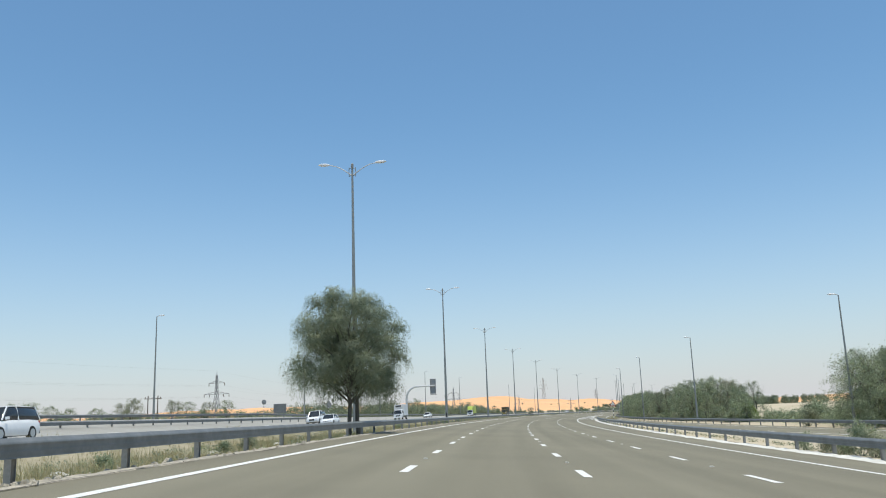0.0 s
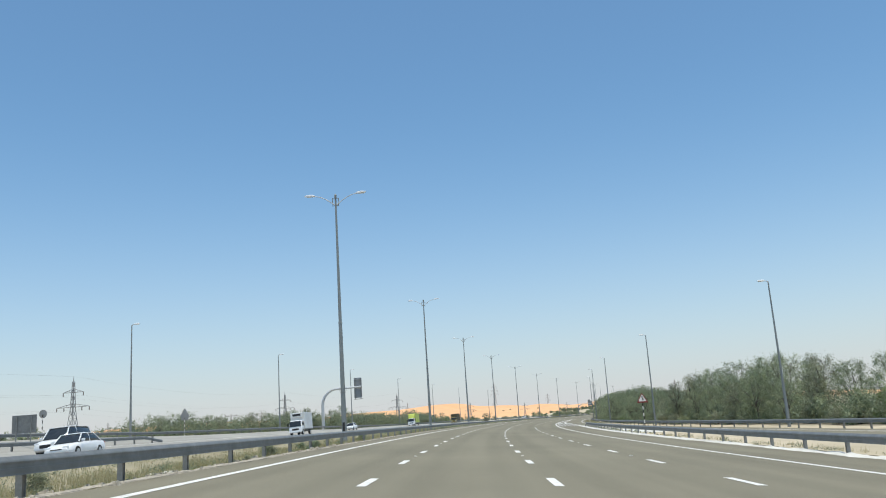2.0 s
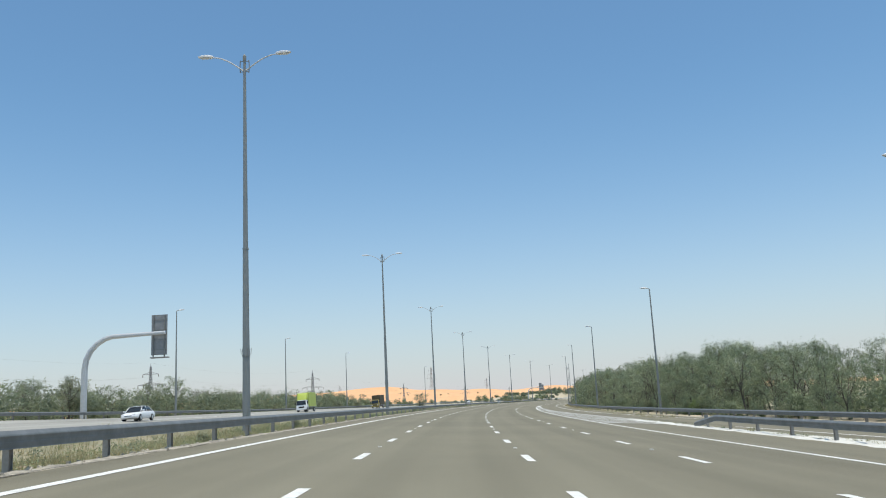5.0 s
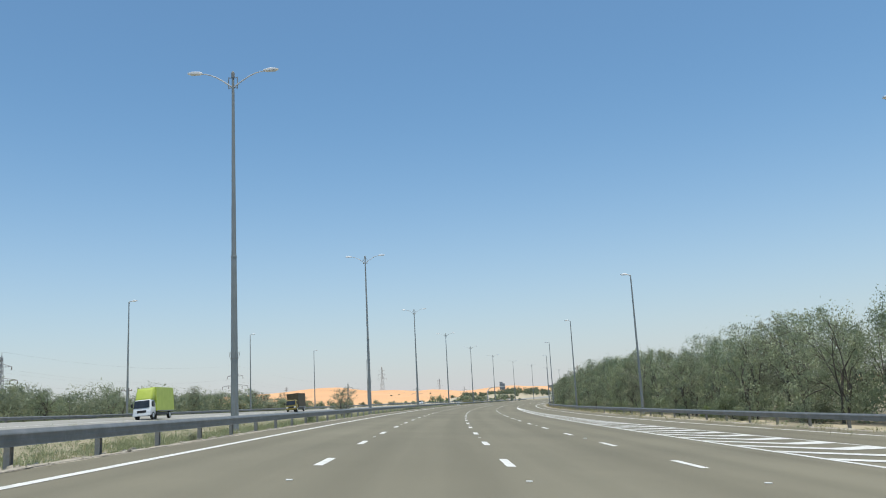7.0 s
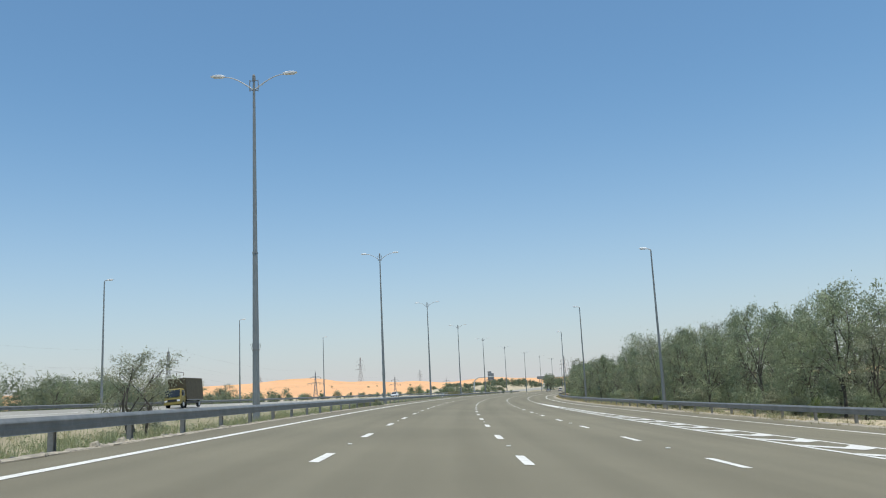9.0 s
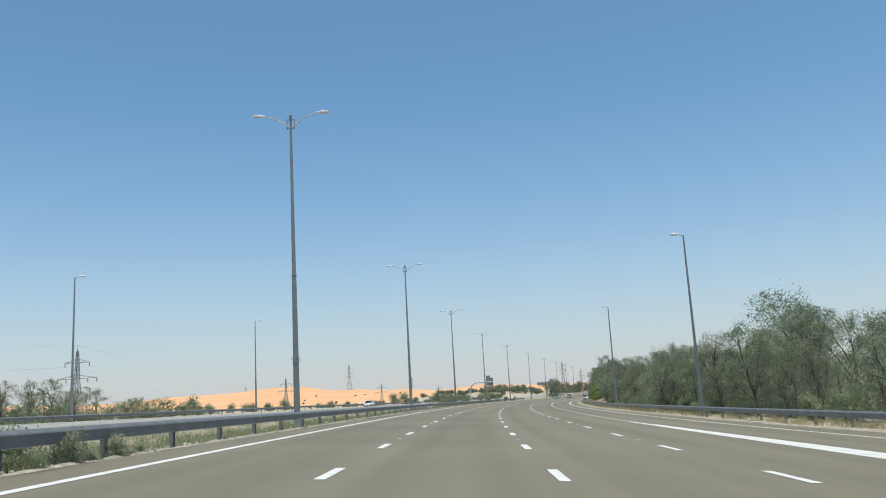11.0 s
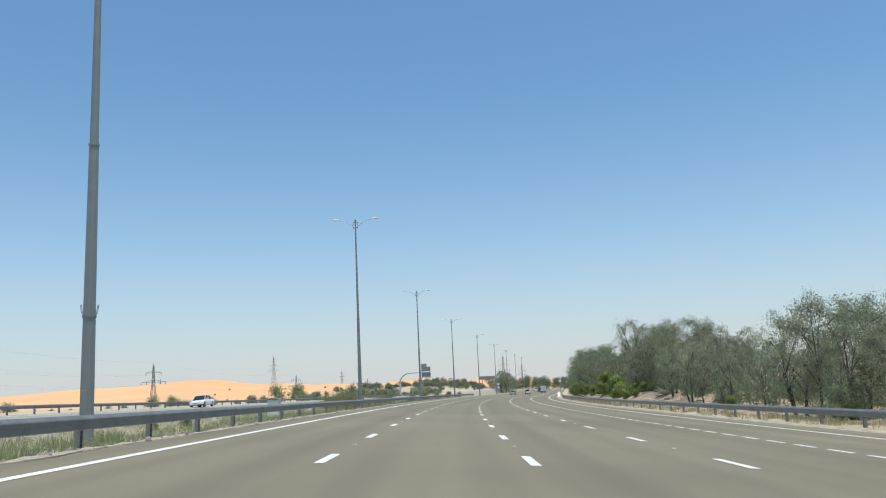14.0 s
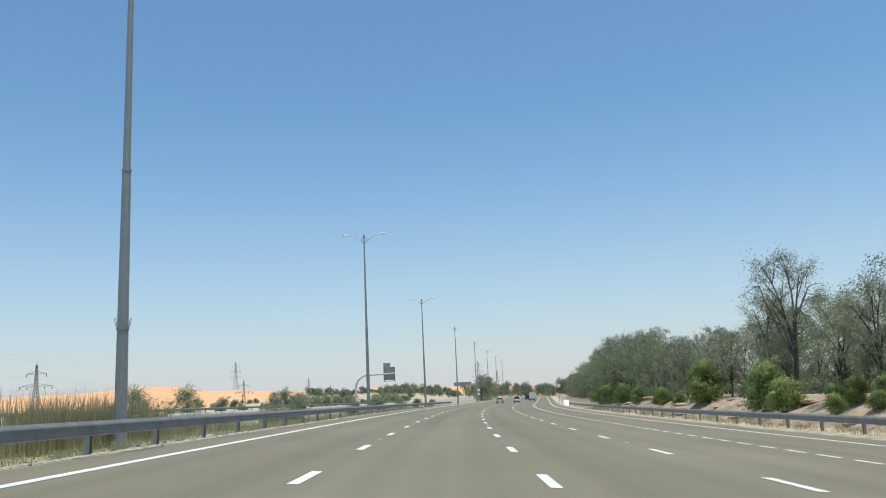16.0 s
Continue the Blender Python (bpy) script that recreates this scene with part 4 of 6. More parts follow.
def domed_tree(s, d, high, wide=1.0):
    plant(DOMED, domed_spare, 8.0, s, d, high, wide)


def joined_trees(name, label, items):
    """Far trees run together into one object: every second leaf, somewhat larger, over the same trunks."""
    slots = [M["bark"], M["leaf"], M["leaf_dry"]]
    verts, normals, index = [], [], []
    for kind, m in items:
        turn = np.array(m.to_3x3().normalized())
        whole = np.array(m)
        for ob in kind.children:
            me = ob.data
            me.calc_loop_triangles()
            co = np.empty(len(me.vertices) * 3, dtype=np.float32)
            me.vertices.foreach_get("co", co)
            tri = np.empty(len(me.loop_triangles) * 3, dtype=np.int32)
            me.loop_triangles.foreach_get("vertices", tri)
            nor = np.empty(len(me.vertices) * 3, dtype=np.float32)
            if ob.name.startswith("crown"):
                me.corner_normals.foreach_get("vector", nor)
                t = co.reshape(-1, 3, 3)[::2]
                mid = t.mean(axis=1, keepdims=True)
                t, nn = (mid + (t - mid) * 1.4).reshape(-1, 3), nor.reshape(-1, 3, 3)[::2].reshape(-1, 3)
            else:
                me.vertices.foreach_get("normal", nor)
                t, nn = co.reshape(-1, 3)[tri], nor.reshape(-1, 3)[tri]
            verts.append(t @ whole[:3, :3].T + whole[:3, 3])
            normals.append(nn @ turn.T)
            index.append(np.full(len(t) // 3, slots.index(me.materials[0]), dtype=np.int32))
    v = np.concatenate(verts)
    me = leaf_mesh(name, v, np.arange(len(v)).reshape(-1, 3), slots[0], np.concatenate(normals))
    for extra in slots[1:]:
        me.materials.append(extra)
    me.polygons.foreach_set("material_index", np.concatenate(index))
    return tagged(new(name, me), label, "trees", kind="stuff")


def belt_front(s):
    return along(RAMP_RAIL, s) + along(((0, 3.5), (115, 6.5), (200, 4.0), (260, 3.6), (450, 3.8), (478, 3.2), (505, 4.6), (800, 5)), s)


TOPS = ((127, 4.4), (140, 5.9), (158, 6.7), (171, 6.9), (174, 5.3), (180, 7.3), (186, 6.3), (195, 5.0), (204, 4.6), (224, 6.2), (244, 6.8), (260, 6.2), (267, 6.5), (275, 4.8), (281, 6.3), (298, 6.6),
        (323, 7.3), (340, 6.9), (353, 7.2), (361, 6.0), (369, 4.1), (376, 6.3), (389, 7.4), (393, 6.0), (397, 5.6), (409, 6.2), (418, 6.8), (426, 5.9), (431, 4.2), (436, 7.2), (442, 7.6), (449, 6.0),
        (459, 7.1), (464, 4.6), (478, 4.2), (485, 6.1), (491, 4.6), (497, 7.4), (506, 9.0), (512, 9.0), (518, 6.6), (524, 7.6), (536, 8.0), (548, 7.1), (572, 8.7), (590, 10.4), (612, 11.4), (640, 9.6), (700, 8.2), (800, 8.6))


def belt_height(s, d):
    return along(TOPS, s) - ground_height(s, d) - 0.15


for s, d, high in ((79.5, 35.4, 7.2), (84.5, 36.0, 7.6), (87, 38.5, 7.4), (78.5, 40.5, 7.4), (90, 41, 7.4), (78, 34.2, 7.3), (80.5, 37.0, 6.6), (83, 33.8, 7.6), (85.5, 38.5, 7.8), (87.5, 34.6, 7.0), (90, 36.5, 6.2), (82, 41, 7.2), (76.5, 38.2, 7.0)):
    belt_tree(s, d, high, 1.05)
s = 127.0
while s < 468:
    d = belt_front(s) + rng.uniform(-0.7, 0.9)
    airy = 0.12 + 0.55 * smooth(330, 440, s)
    if rng.random() < 0.82:
        (domed_tree if rng.random() < airy else belt_tree)(s, d, belt_height(s, d) * rng.uniform(0.6, 0.95), rng.uniform(0.8, 1.05))
    d += 3.2 + rng.uniform(-0.6, 0.8)
    if s > 127 + (d - 33.5) * 3.4:
        q = s + rng.uniform(-1, 1)
        (domed_tree if rng.random() < airy * 0.8 else belt_tree)(q, d, belt_height(q, d) * rng.uniform(0.84, 1.06), rng.uniform(0.72, 0.98))
    if rng.random() < 0.4 and s > 160:
        d += 4.2 + rng.uniform(-0.6, 0.8)
        belt_tree(s + rng.uniform(-1, 1), d, belt_height(s, d) * rng.uniform(0.8, 1.0))
    s += rng.uniform(3.2, 4.4)
while s < 800:
    d = belt_front(s) + rng.uniform(-0.4, 1.2)
    hero = 519 < s < 536
    (belt_tree if s > 560 and rng.random() < 0.5 else domed_tree)(s, d + (3.0 if hero else 0), belt_height(s, d) * rng.uniform(0.72, 1.0) * (0.85 if hero else 1), rng.uniform(0.8, 1.05))
    d += 3.6 + rng.uniform(-0.6, 0.8)
    q = s + rng.uniform(-1, 2)
    (domed_tree if rng.random() < 0.6 else belt_tree)(q, d, belt_height(q, d) * rng.uniform(0.9 if s < 548 else 0.68, 1.04), rng.uniform(0.75, 0.95))
    if rng.random() < 0.55 and s < 548:
        d += 4.6
        belt_tree(s + rng.uniform(0, 3), d, belt_height(s, d) * rng.uniform(0.75, 0.95), 0.9)
    s += rng.uniform(3.8, 5.4)
stand(BELT[1], 396.7, 27.1, None, (9.6 - ground_height(396.7, 27.1)) / 7.0 * 0.88, 1.0, 1 / 0.88)
stand(DOMED[0], 381.0, belt_front(381) + 2.4, None, 8.0 / 8.0 * 0.68, 3.0, 1 / 0.68)
stand(DOMED[3], 505.0, belt_front(505) + 2.0, None, 8.0 / 8.0 * 0.95, 2.0, 1 / 0.95)
stand(DOMED[1], 511.0, belt_front(511) + 2.2, None, 7.8 / 8.0 * 0.9, 5.0, 1 / 0.9)
for s, d, top, wide in ((268, -45.5, 7.5, 1.1), (262, -46.5, 6.4, 1.1), (238, -45.0, 6.6, 1.1), (232, -46.5, 6.3, 1.1), (246, -48.0, 5.9, 1.1)):
    domed_tree(s, d, top - ground_height(s, d), wide)
stand(OPEN, 527.0, 22.6, None, 1.14, 0.4, 1.03, True)
for s, d, k in ((262, 23.5, 0.72), (519.5, 24, 0.62), (565, 24, 0.85), (420, 21.5, 0.78), (535.5, 24.5, 0.95)):
    stand(OPEN, s, d, None, k, rng.uniform(0, 6), rng.uniform(0.95, 1.1))
GREEN_BANK = ((129, 33.4, 1.15), (540, 20.4, 1.15), (541.5, 20.8, 0.9), (523.5, 20.0, 1.0), (520.5, 19.6, 0.8), (526, 20.4, 0.7), (515.5, 20.2, 0.5), (513.5, 20.6, 0.45), (511.5, 21.2, 0.5), (509.5, 21.8, 0.45), (516.5, 21.6, 0.6), (513, 19.2, 0.35), (510, 19.9, 0.35), (507.5, 22.4, 0.5), (514, 22.6, 0.6), (554, 19.6, 0.6), (558, 19.9, 0.7),
              (580, 19.4, 0.9), (586, 19.8, 1.0), (592, 19.4, 0.9), (600, 19.6, 1.1), (606, 19.4, 1.0), (548, 19.8, 0.5), (568, 19.6, 0.6))
GREEN_SPOTS = ((349, 19.9, 0.4), (310, 20.3, 0.35), (273, 21.2, 0.4), (231, 22.6, 0.5), (398, 19.4, 0.35), (405, 19.6, 0.4), (471, 19.6, 0.4), (474, 19.9, 0.35))
for i, (s, d, k) in enumerate(GREEN_BANK + GREEN_SPOTS):
    stand(GREEN[i % 2], s, d, None, k, rng.uniform(0, 6), 1.0, i < 2)
under = []
for i in range(300):
    s = rng.uniform(466, 700)
    under.append((s, belt_front(s) + rng.uniform(0.0, 11), rng.uniform(0.7, 2.4), rng.uniform(1.6, 3.4)))
for i in range(60):
    s = rng.uniform(127, 200)
    under.append((s, belt_front(s) - 0.5 + rng.uniform(0, min(4, max(0.2, (s - 127) * 0.25))), rng.uniform(1.8, 3.6), rng.uniform(2.6, 4.4)))
for i in range(170):
    s = rng.uniform(127, 470)
    under.append((s, belt_front(s) + rng.uniform(0, min(9, max(0.2, (s - 127) * 0.25))), rng.uniform(0.8, 2.2), rng.uniform(1.8, 3.4)))
for i in range(105):
    s = 158 + 2.95 * i + rng.uniform(-1, 1)
    d = belt_front(s) + rng.uniform(8, 13)
    h = belt_height(s, d) * rng.uniform(0.5, 0.8)
    under.append((s, d, h, rng.uniform(3.6, 5.4)))
for i in range(130):
    s = rng.uniform(74, 140)
    under.append((s, along(RAMP_RAIL, s) + 3.5 + rng.uniform(0, 1) ** 1.5 * 46, rng.uniform(0.7, 2.0), rng.uniform(1.8, 3.6)))
for i in range(14):
    under.append((rng.uniform(76, 90), rng.uniform(32.6, 40), rng.uniform(2.0, 4.2), rng.uniform(2.6, 4.2)))
scrub_mass("undergrowth", "mixed grey-green undergrowth below the trees of the belt", 83, under, M["leaf"], 0.17, 14.0)
for i in range(80):
    s = rng.uniform(128, 455)
    stand(LOW[i % 3], s, belt_front(s) - rng.uniform(0.2, 1.8), None, rng.uniform(0.35, 0.8), rng.uniform(0, 6), 1.0, i < 3)
for s, d, k in ((99, 38, 0.9), (104, 40, 0.7), (95, 36.5, 0.6), (108, 39, 0.9), (112, 38, 1.0), (101, 44, 1.0), (121, 40, 1.3), (124, 42, 1.2), (118, 41, 1.0), (93.5, 31.5, 0.9), (36.5, 12.9, 0.32), (34.5, 12.9, 0.3), (33.0, 13.0, 0.28), (31.8, 13.2, 0.5), (30.6, 13.1, 0.45), (25.2, 13.3, 0.25)):
    stand(LOW[rng.randrange(3)], s, d, None, k, rng.uniform(0, 6))

for s, d, kind, k in ((335.6, -7.1, 0, 0.13), (337.0, -6.95, 2, 0.16), (338.4, -6.95, 1, 0.3), (339.3, -7.0, 0, 0.17), (340.4, -7.0, 1, 0.24), (341.8, -7.05, 2, 0.12)):
    stand(LOW[kind], s, d, None, k, s, 1.1)

# the scrub and low trees beyond the oncoming lanes, thinning out towards the dunes
for i in range(48):
    s = 66 + 6.4 * i + rng.uniform(-2, 2)
    if 120 < s < 146:
        continue
    d = along(FAR_RAIL, s) - 6.5 - rng.uniform(0, 6) - (14 if s < 130 else 0)
    high = along(((60, 3.0), (120, 3.0), (144, 1.0), (151, 1.0), (154, 2.0), (160, 2.0), (163, 1.0), (172, 1.2), (178, 4.2), (250, 4.8), (300, 3.8), (380, 4.2)), s)
    belt_tree(s, d, high * rng.uniform(0.75, 1.15), rng.uniform(1.0, 1.3))
for s, d, high in ((113, -70, 4.2), (115, -72.5, 3.6), (116, -65.5, 3.2), (120, -57.6, 4.2), (121, -60, 3.6), (122.5, -52.6, 3.6), (123, -50.8, 3.2), (124.5, -48, 3.1), (128, -46.5, 3.3)):
    belt_tree(s, d, high, 1.15)
for i in range(26):
    s = 282 + 4.2 * i + rng.uniform(-1.5, 1.5)
    belt_tree(s, -43.5 - rng.uniform(0, 13), rng.uniform(3.4, 5.2), rng.uniform(1.0, 1.3))
for s, d, top, wide in ((459.3, -80.5, 9.1, 0.75), (461.2, -77.5, 9.4, 0.85), (474.4, -77.7, 8.0, 1.1), (471, -80, 7.5, 1.1), (466, -84, 7.4, 1.2), (481.3, -74.3, 5.4, 1.5), (488, -77, 5.2, 1.4),
                        (499.7, -77.6, 5.7, 1.0), (493, -78.5, 6.0, 1.3), (479, -105.5, 9.4, 1.3), (486, -106.8, 9.2, 1.3), (472, -104, 8.8, 1.3), (464, -97, 8.2, 1.2), (456, -92, 8.0, 1.2), (452, -86, 7.6, 1.2),
                        (468, -110, 9.3, 1.3), (458, -106, 9.0, 1.3), (447, -96, 8.3, 1.3), (510, -75, 4.9, 1.5), (516, -77, 4.8, 1.5)):
    (domed_tree if wide < 1.15 else belt_tree)(s, d, top - ground_height(s, d), wide)
thicket = [(rng.uniform(440, 490), -79 - rng.uniform(0, 34), rng.uniform(1.4, 2.9), rng.uniform(2.6, 4.6)) for _ in range(60)]
for i in range(420):
    s = 62 + 0.77 * i + rng.uniform(-1.5, 1.5)
    near = 16 if s < 120 else 4.5
    h = along(((60, 1.2), (118, 1.5), (136, 1.2), (143, 0.7), (171, 0.9), (178, 3.2), (260, 3.8), (310, 4.2), (385, 3.5)), s) * rng.uniform(0.5, 1.2)
    thicket.append((s, along(FAR_RAIL, s) - near - rng.uniform(0, 26), h, h * rng.uniform(1.1, 1.8)))
for i in range(110):
    s = rng.uniform(70, 330)
    thicket.append((s, along(FAR_RAIL, s) - 34 - rng.uniform(0, 60), rng.uniform(1.8, 3.8), rng.uniform(3, 5.5)))
for i in range(80):
    s = rng.uniform(376, 442)
    thicket.append((s, -41 - rng.uniform(0, 34), rng.uniform(0.9, 2.7), rng.uniform(2, 4.5)))
for i in range(40):
    s = rng.uniform(612, 705)
    h = along(((612, 0.7), (640, 1.0), (668, 2.4), (690, 2.4), (705, 1.2)), s) * rng.uniform(0.6, 1.15)
    thicket.append((s, -37.8 - rng.uniform(0, 9), h, h * rng.uniform(1.2, 1.7)))
scrub_mass("thicket", "dull grey-green scrub run together behind the far guard rail", 81, thicket, M["leaf_deep"], 0.26)
for s, d, k in ((402, -47, 0.55), (397, -52, 0.6), (428, -60, 0.5), (418, -49, 0.42), (446, -66, 0.5), (290, -60, 0.6), (340, -44, 0.6), (386, -46, 0.5), (391, -50, 0.62), (408, -54, 0.55), (412, -45, 0.45), (380, -49, 0.5), (474.5, -74.1, 0.38)):
    stand(OPEN, s, d, None, k, rng.uniform(0, 6))
for i in range(100):
    s = rng.uniform(330, 760)
    stand(LOW[i % 3], s, -38.5 - rng.uniform(0, 48) - (6 if s > 560 else 0), None, rng.uniform(0.45, 1.1), rng.uniform(0, 6))
for i in range(28):
    s = rng.uniform(560, 800)
    stand(LOW[i % 3], s, -36.8 - rng.uniform(0, 5), None, rng.uniform(0.8, 1.5), rng.uniform(0, 6))
far_scrub = [(rng.uniform(860, 1200), rng.uniform(-330, -120), rng.uniform(0.7, 1.5), rng.uniform(1.6, 3.4)) for _ in range(28)]
for i in range(90):
    s = rng.uniform(700, 1060)
    far_scrub.append((s, -46 - rng.uniform(0, 1) * (12 + max(0, s - 680) * 0.14), rng.uniform(1.2, 2.7), rng.uniform(2.4, 4.6)))
far_scrub += [(rng.uniform(820, 1000), rng.uniform(-64, -40), rng.uniform(2.4, 5.0), rng.uniform(3.5, 7)) for _ in range(44)]
scrub_mass("far_trees", "distant dark row of trees beside the motorway", 84,
           [(rng.uniform(992, 1090), -42 + 1.5 * i + rng.uniform(-2, 2), rng.uniform(7.0, 10.5), rng.uniform(7, 11)) for i in range(100)] +
           [(rng.uniform(900, 985), 20 + rng.uniform(0, 40), rng.uniform(6.5, 9.5), rng.uniform(6, 10)) for i in range(36)], M["leaf_deep"], 0.55, 3.6)
scrub_mass("far_scrub", "scattered dark desert scrub and low trees before the dunes", 82, far_scrub, M["leaf_deep"], 0.4)
for s, d, k in ((795, -12.4, 10.2), (799, -10.6, 9.4), (804, -11.8, 11.0), (808, -10.4, 9.8), (811, -12.6, 9.0)):
    belt_tree(s, d, k, 1.0)
for i in range(10):
    belt_tree(830 + 18 * i + rng.uniform(-6, 6), rng.uniform(-64, -42), rng.uniform(3, 5))
joined_trees("tree_belt", "grey-green trees run together along the far part of the belt", DISTANT["right"])
joined_trees("scrub_trees", "low grey-green trees run together beyond the oncoming lanes", DISTANT["left"])
for s, d, k in ((335.6, -8.5, 0.34), (337.2, -8.2, 0.44), (338.8, -8.4, 0.40), (340.4, -8.0, 0.30), (87.5, -7.6, 0.16), (93, -8.3, 0.3), (99.5, -8.4, 0.26), (101.2, -8.1, 0.3), (102.8, -8.6, 0.24), (97, -9.5, 0.3), (20, -9.4, 0.25), (27, -8.8, 0.22), (33, -9.8, 0.3), (70, -9, 0.25), (78, -10, 0.3), (145, -9, 0.26), (160, -9.6, 0.3), (176, -8.8, 0.22), (196, -9.6, 0.3), (106, -7.7, 0.18), (120, -8.6, 0.28), (221, -8.2, 0.2), (233, -7.7, 0.16), (262, -8.6, 0.3), (536.5, -12.6, 0.75), (452, -12.8, 0.25), (449, -13.2, 0.2), (563, -12.5, 0.8), (585, -13, 0.9), (604, -12.6, 0.8), (628, -12.8, 1.0), (650, -12.6, 0.9)):
    stand(LOW[rng.randrange(3)], s, d, None, k, rng.uniform(0, 6))


# ---- grass: dry straw and weeds in the median and on the verges ----
def grass(name, label, seed, spots, material, thick=1.0, sway=0.3):
    """Tufts of thin bent blades; spots: (s, d, height, blades, width of tuft)."""
    g = np.random.default_rng(seed)
    base = np.array([spot(s, d, ground_height(s, d) - 0.02) for s, d, *_ in spots])
    n = np.array([q[3] for q in spots])
    base = np.repeat(base, n, axis=0)
    h = np.repeat([q[2] for q in spots], n) * g.uniform(0.45, 1.15, len(base))
    a, r = g.uniform(0, math.tau, len(base)), np.repeat([q[4] for q in spots], n) * np.sqrt(g.uniform(0, 1, len(base)))
    base[:, 0] += r * np.cos(a)
    base[:, 1] += r * np.sin(a)
    bend = g.normal(size=(len(base), 2)) * sway * h[:, None]
    t, q = g.uniform(0, math.pi, len(base)), (0.004 + 0.004 * h) * thick
    u = np.stack([q * np.cos(t), q * np.sin(t), np.zeros(len(base))], 1)
    mid = base + np.stack([bend[:, 0] * 0.35, bend[:, 1] * 0.35, h * 0.6], 1)
    tip = base + np.stack([bend[:, 0], bend[:, 1], h], 1)
    v = np.stack([base - u, base + u, mid + u * 0.7, base - u, mid + u * 0.7, mid - u * 0.7, mid - u * 0.7, mid + u * 0.7, tip], 1).reshape(-1, 3)
    ob = new(name, leaf_mesh(name, v, np.arange(len(v)).reshape(-1, 3), material))
    return tagged(ob, label, "grass", kind="stuff")


rng = random.Random(19)


def scatter(n, s0, s1, d0, d1, h0, h1, blades, w):
    return [(rng.uniform(s0, s1), rng.uniform(d0, d1), rng.uniform(h0, h1), blades, w) for _ in range(n)]


def patchy(n, s0, s1, d0, d1, h0, h1, blades, w, seed, least=-0.15):
    """Like scatter, but in patches, with bare soil left between them."""
    out = [q for q in scatter(n, s0, s1, d0, d1, h0, h1, blades, w) if wave(q[0], q[1], 2.6, seed) + 0.5 * wave(q[0], q[1], 0.9, seed) > least]
    return [(s, d, h * (0.75 + 0.7 * max(0.0, wave(s, d, 2.6, seed))), b, w2) for s, d, h, b, w2 in out]


grass("dry_grass", "dry straw-coloured grass in the sandy median", 1,
      patchy(5200, 0, 215, -11.5, -7.5, 0.14, 0.42, 22, 0.27, 3.0) + patchy(3000, 0, 215, -15.8, -11.3, 0.18, 0.45, 16, 0.32, 3.0, -0.3) + patchy(2200, 215, 620, -12.5, -7.6, 0.14, 0.4, 18, 0.25, 5.0, 0.0) +
      scatter(500, 20, 215, 13.6, 14.8, 0.1, 0.3, 10, 0.2) + patchy(3000, 215, 600, 15.9, 18.4, 0.14, 0.45, 16, 0.26, 8.0, -0.1) + scatter(300, 100, 620, -16, -13, 0.2, 0.45, 12, 0.3), M["straw"], 1.3)
grass("weeds", "grey-green weeds growing along the median", 2,
      patchy(1500, 0, 215, -11.5, -7.5, 0.12, 0.4, 20, 0.26, 6.0, 0.12) + patchy(6200, 190, 620, -12.5, -7.45, 0.16, 0.5, 20, 0.3, 7.0, -0.2) + patchy(3200, 190, 620, -15.8, -12.2, 0.18, 0.5, 15, 0.32, 7.0, -0.3) +
      scatter(500, 240, 600, 16.8, 19.0, 0.15, 0.4, 12, 0.3), M["weed"], 1.3)


def weed_cover(name, label, seed, spots, material):
    """Low bushy weeds, each a loose heap of fine leaves; spots: (s, d, height, width)."""
    g = np.random.default_rng(seed)
    out = []
    for s, d, h, w in spots:
        n = 26
        a, r = g.uniform(0, math.tau, n), w * 0.5 * np.sqrt(g.uniform(0, 1, n))
        starts = np.stack([r * np.cos(a), r * np.sin(a), h * g.uniform(0.1, 0.9, n) * (1 - 0.6 * (2 * r / w) ** 2)], 1)
        way = g.normal(size=(n, 3))
        way[:, 2] += 0.9
        way /= np.linalg.norm(way, axis=1)[:, None]
        v = sprays(g, starts, way, h * 0.45, 3, 0.065, 0.1, 0.34)
        v[:, 2] = np.maximum(v[:, 2], 0.0)
        out.append(v + np.array(spot(s, d, ground_height(s, d)))[None, :])
    v = np.concatenate(out)
    return tagged(new(name, leaf_mesh(name, v, np.arange(len(v)).reshape(-1, 3), material)), label, "weeds", kind="stuff")


weed_cover("low_weeds", "soft grey-green weeds covering the median soil", 5,
           [(rng.uniform(150, 600), rng.uniform(-14.6, -7.5), rng.uniform(0.12, 0.42), rng.uniform(0.45, 1.1)) for _ in range(1500)] +
           [(rng.uniform(0, 200), rng.uniform(-14.6, -7.5), rng.uniform(0.1, 0.35), rng.uniform(0.3, 0.8)) for _ in range(160)] +
           [(rng.uniform(230, 600), rng.uniform(17.2, 19.6), rng.uniform(0.1, 0.4), rng.uniform(0.4, 0.9)) for _ in range(420)] +
           [(rng.uniform(455, 468), rng.uniform(-10.5, -8.0), rng.uniform(0.35, 0.7), rng.uniform(0.6, 1.1)) for _ in range(60)], M["weed"])
weed_cover("brown_weeds", "withered brown weeds in the sandy median", 6,
           [(rng.uniform(0, 230), rng.uniform(-14.6, -7.5), rng.uniform(0.1, 0.36), rng.uniform(0.3, 0.9)) for _ in range(420)] +
           [(rng.uniform(20, 215), rng.uniform(13.2, 15.2), rng.uniform(0.08, 0.25), rng.uniform(0.3, 0.7)) for _ in range(160)], M["leaf_dry"])
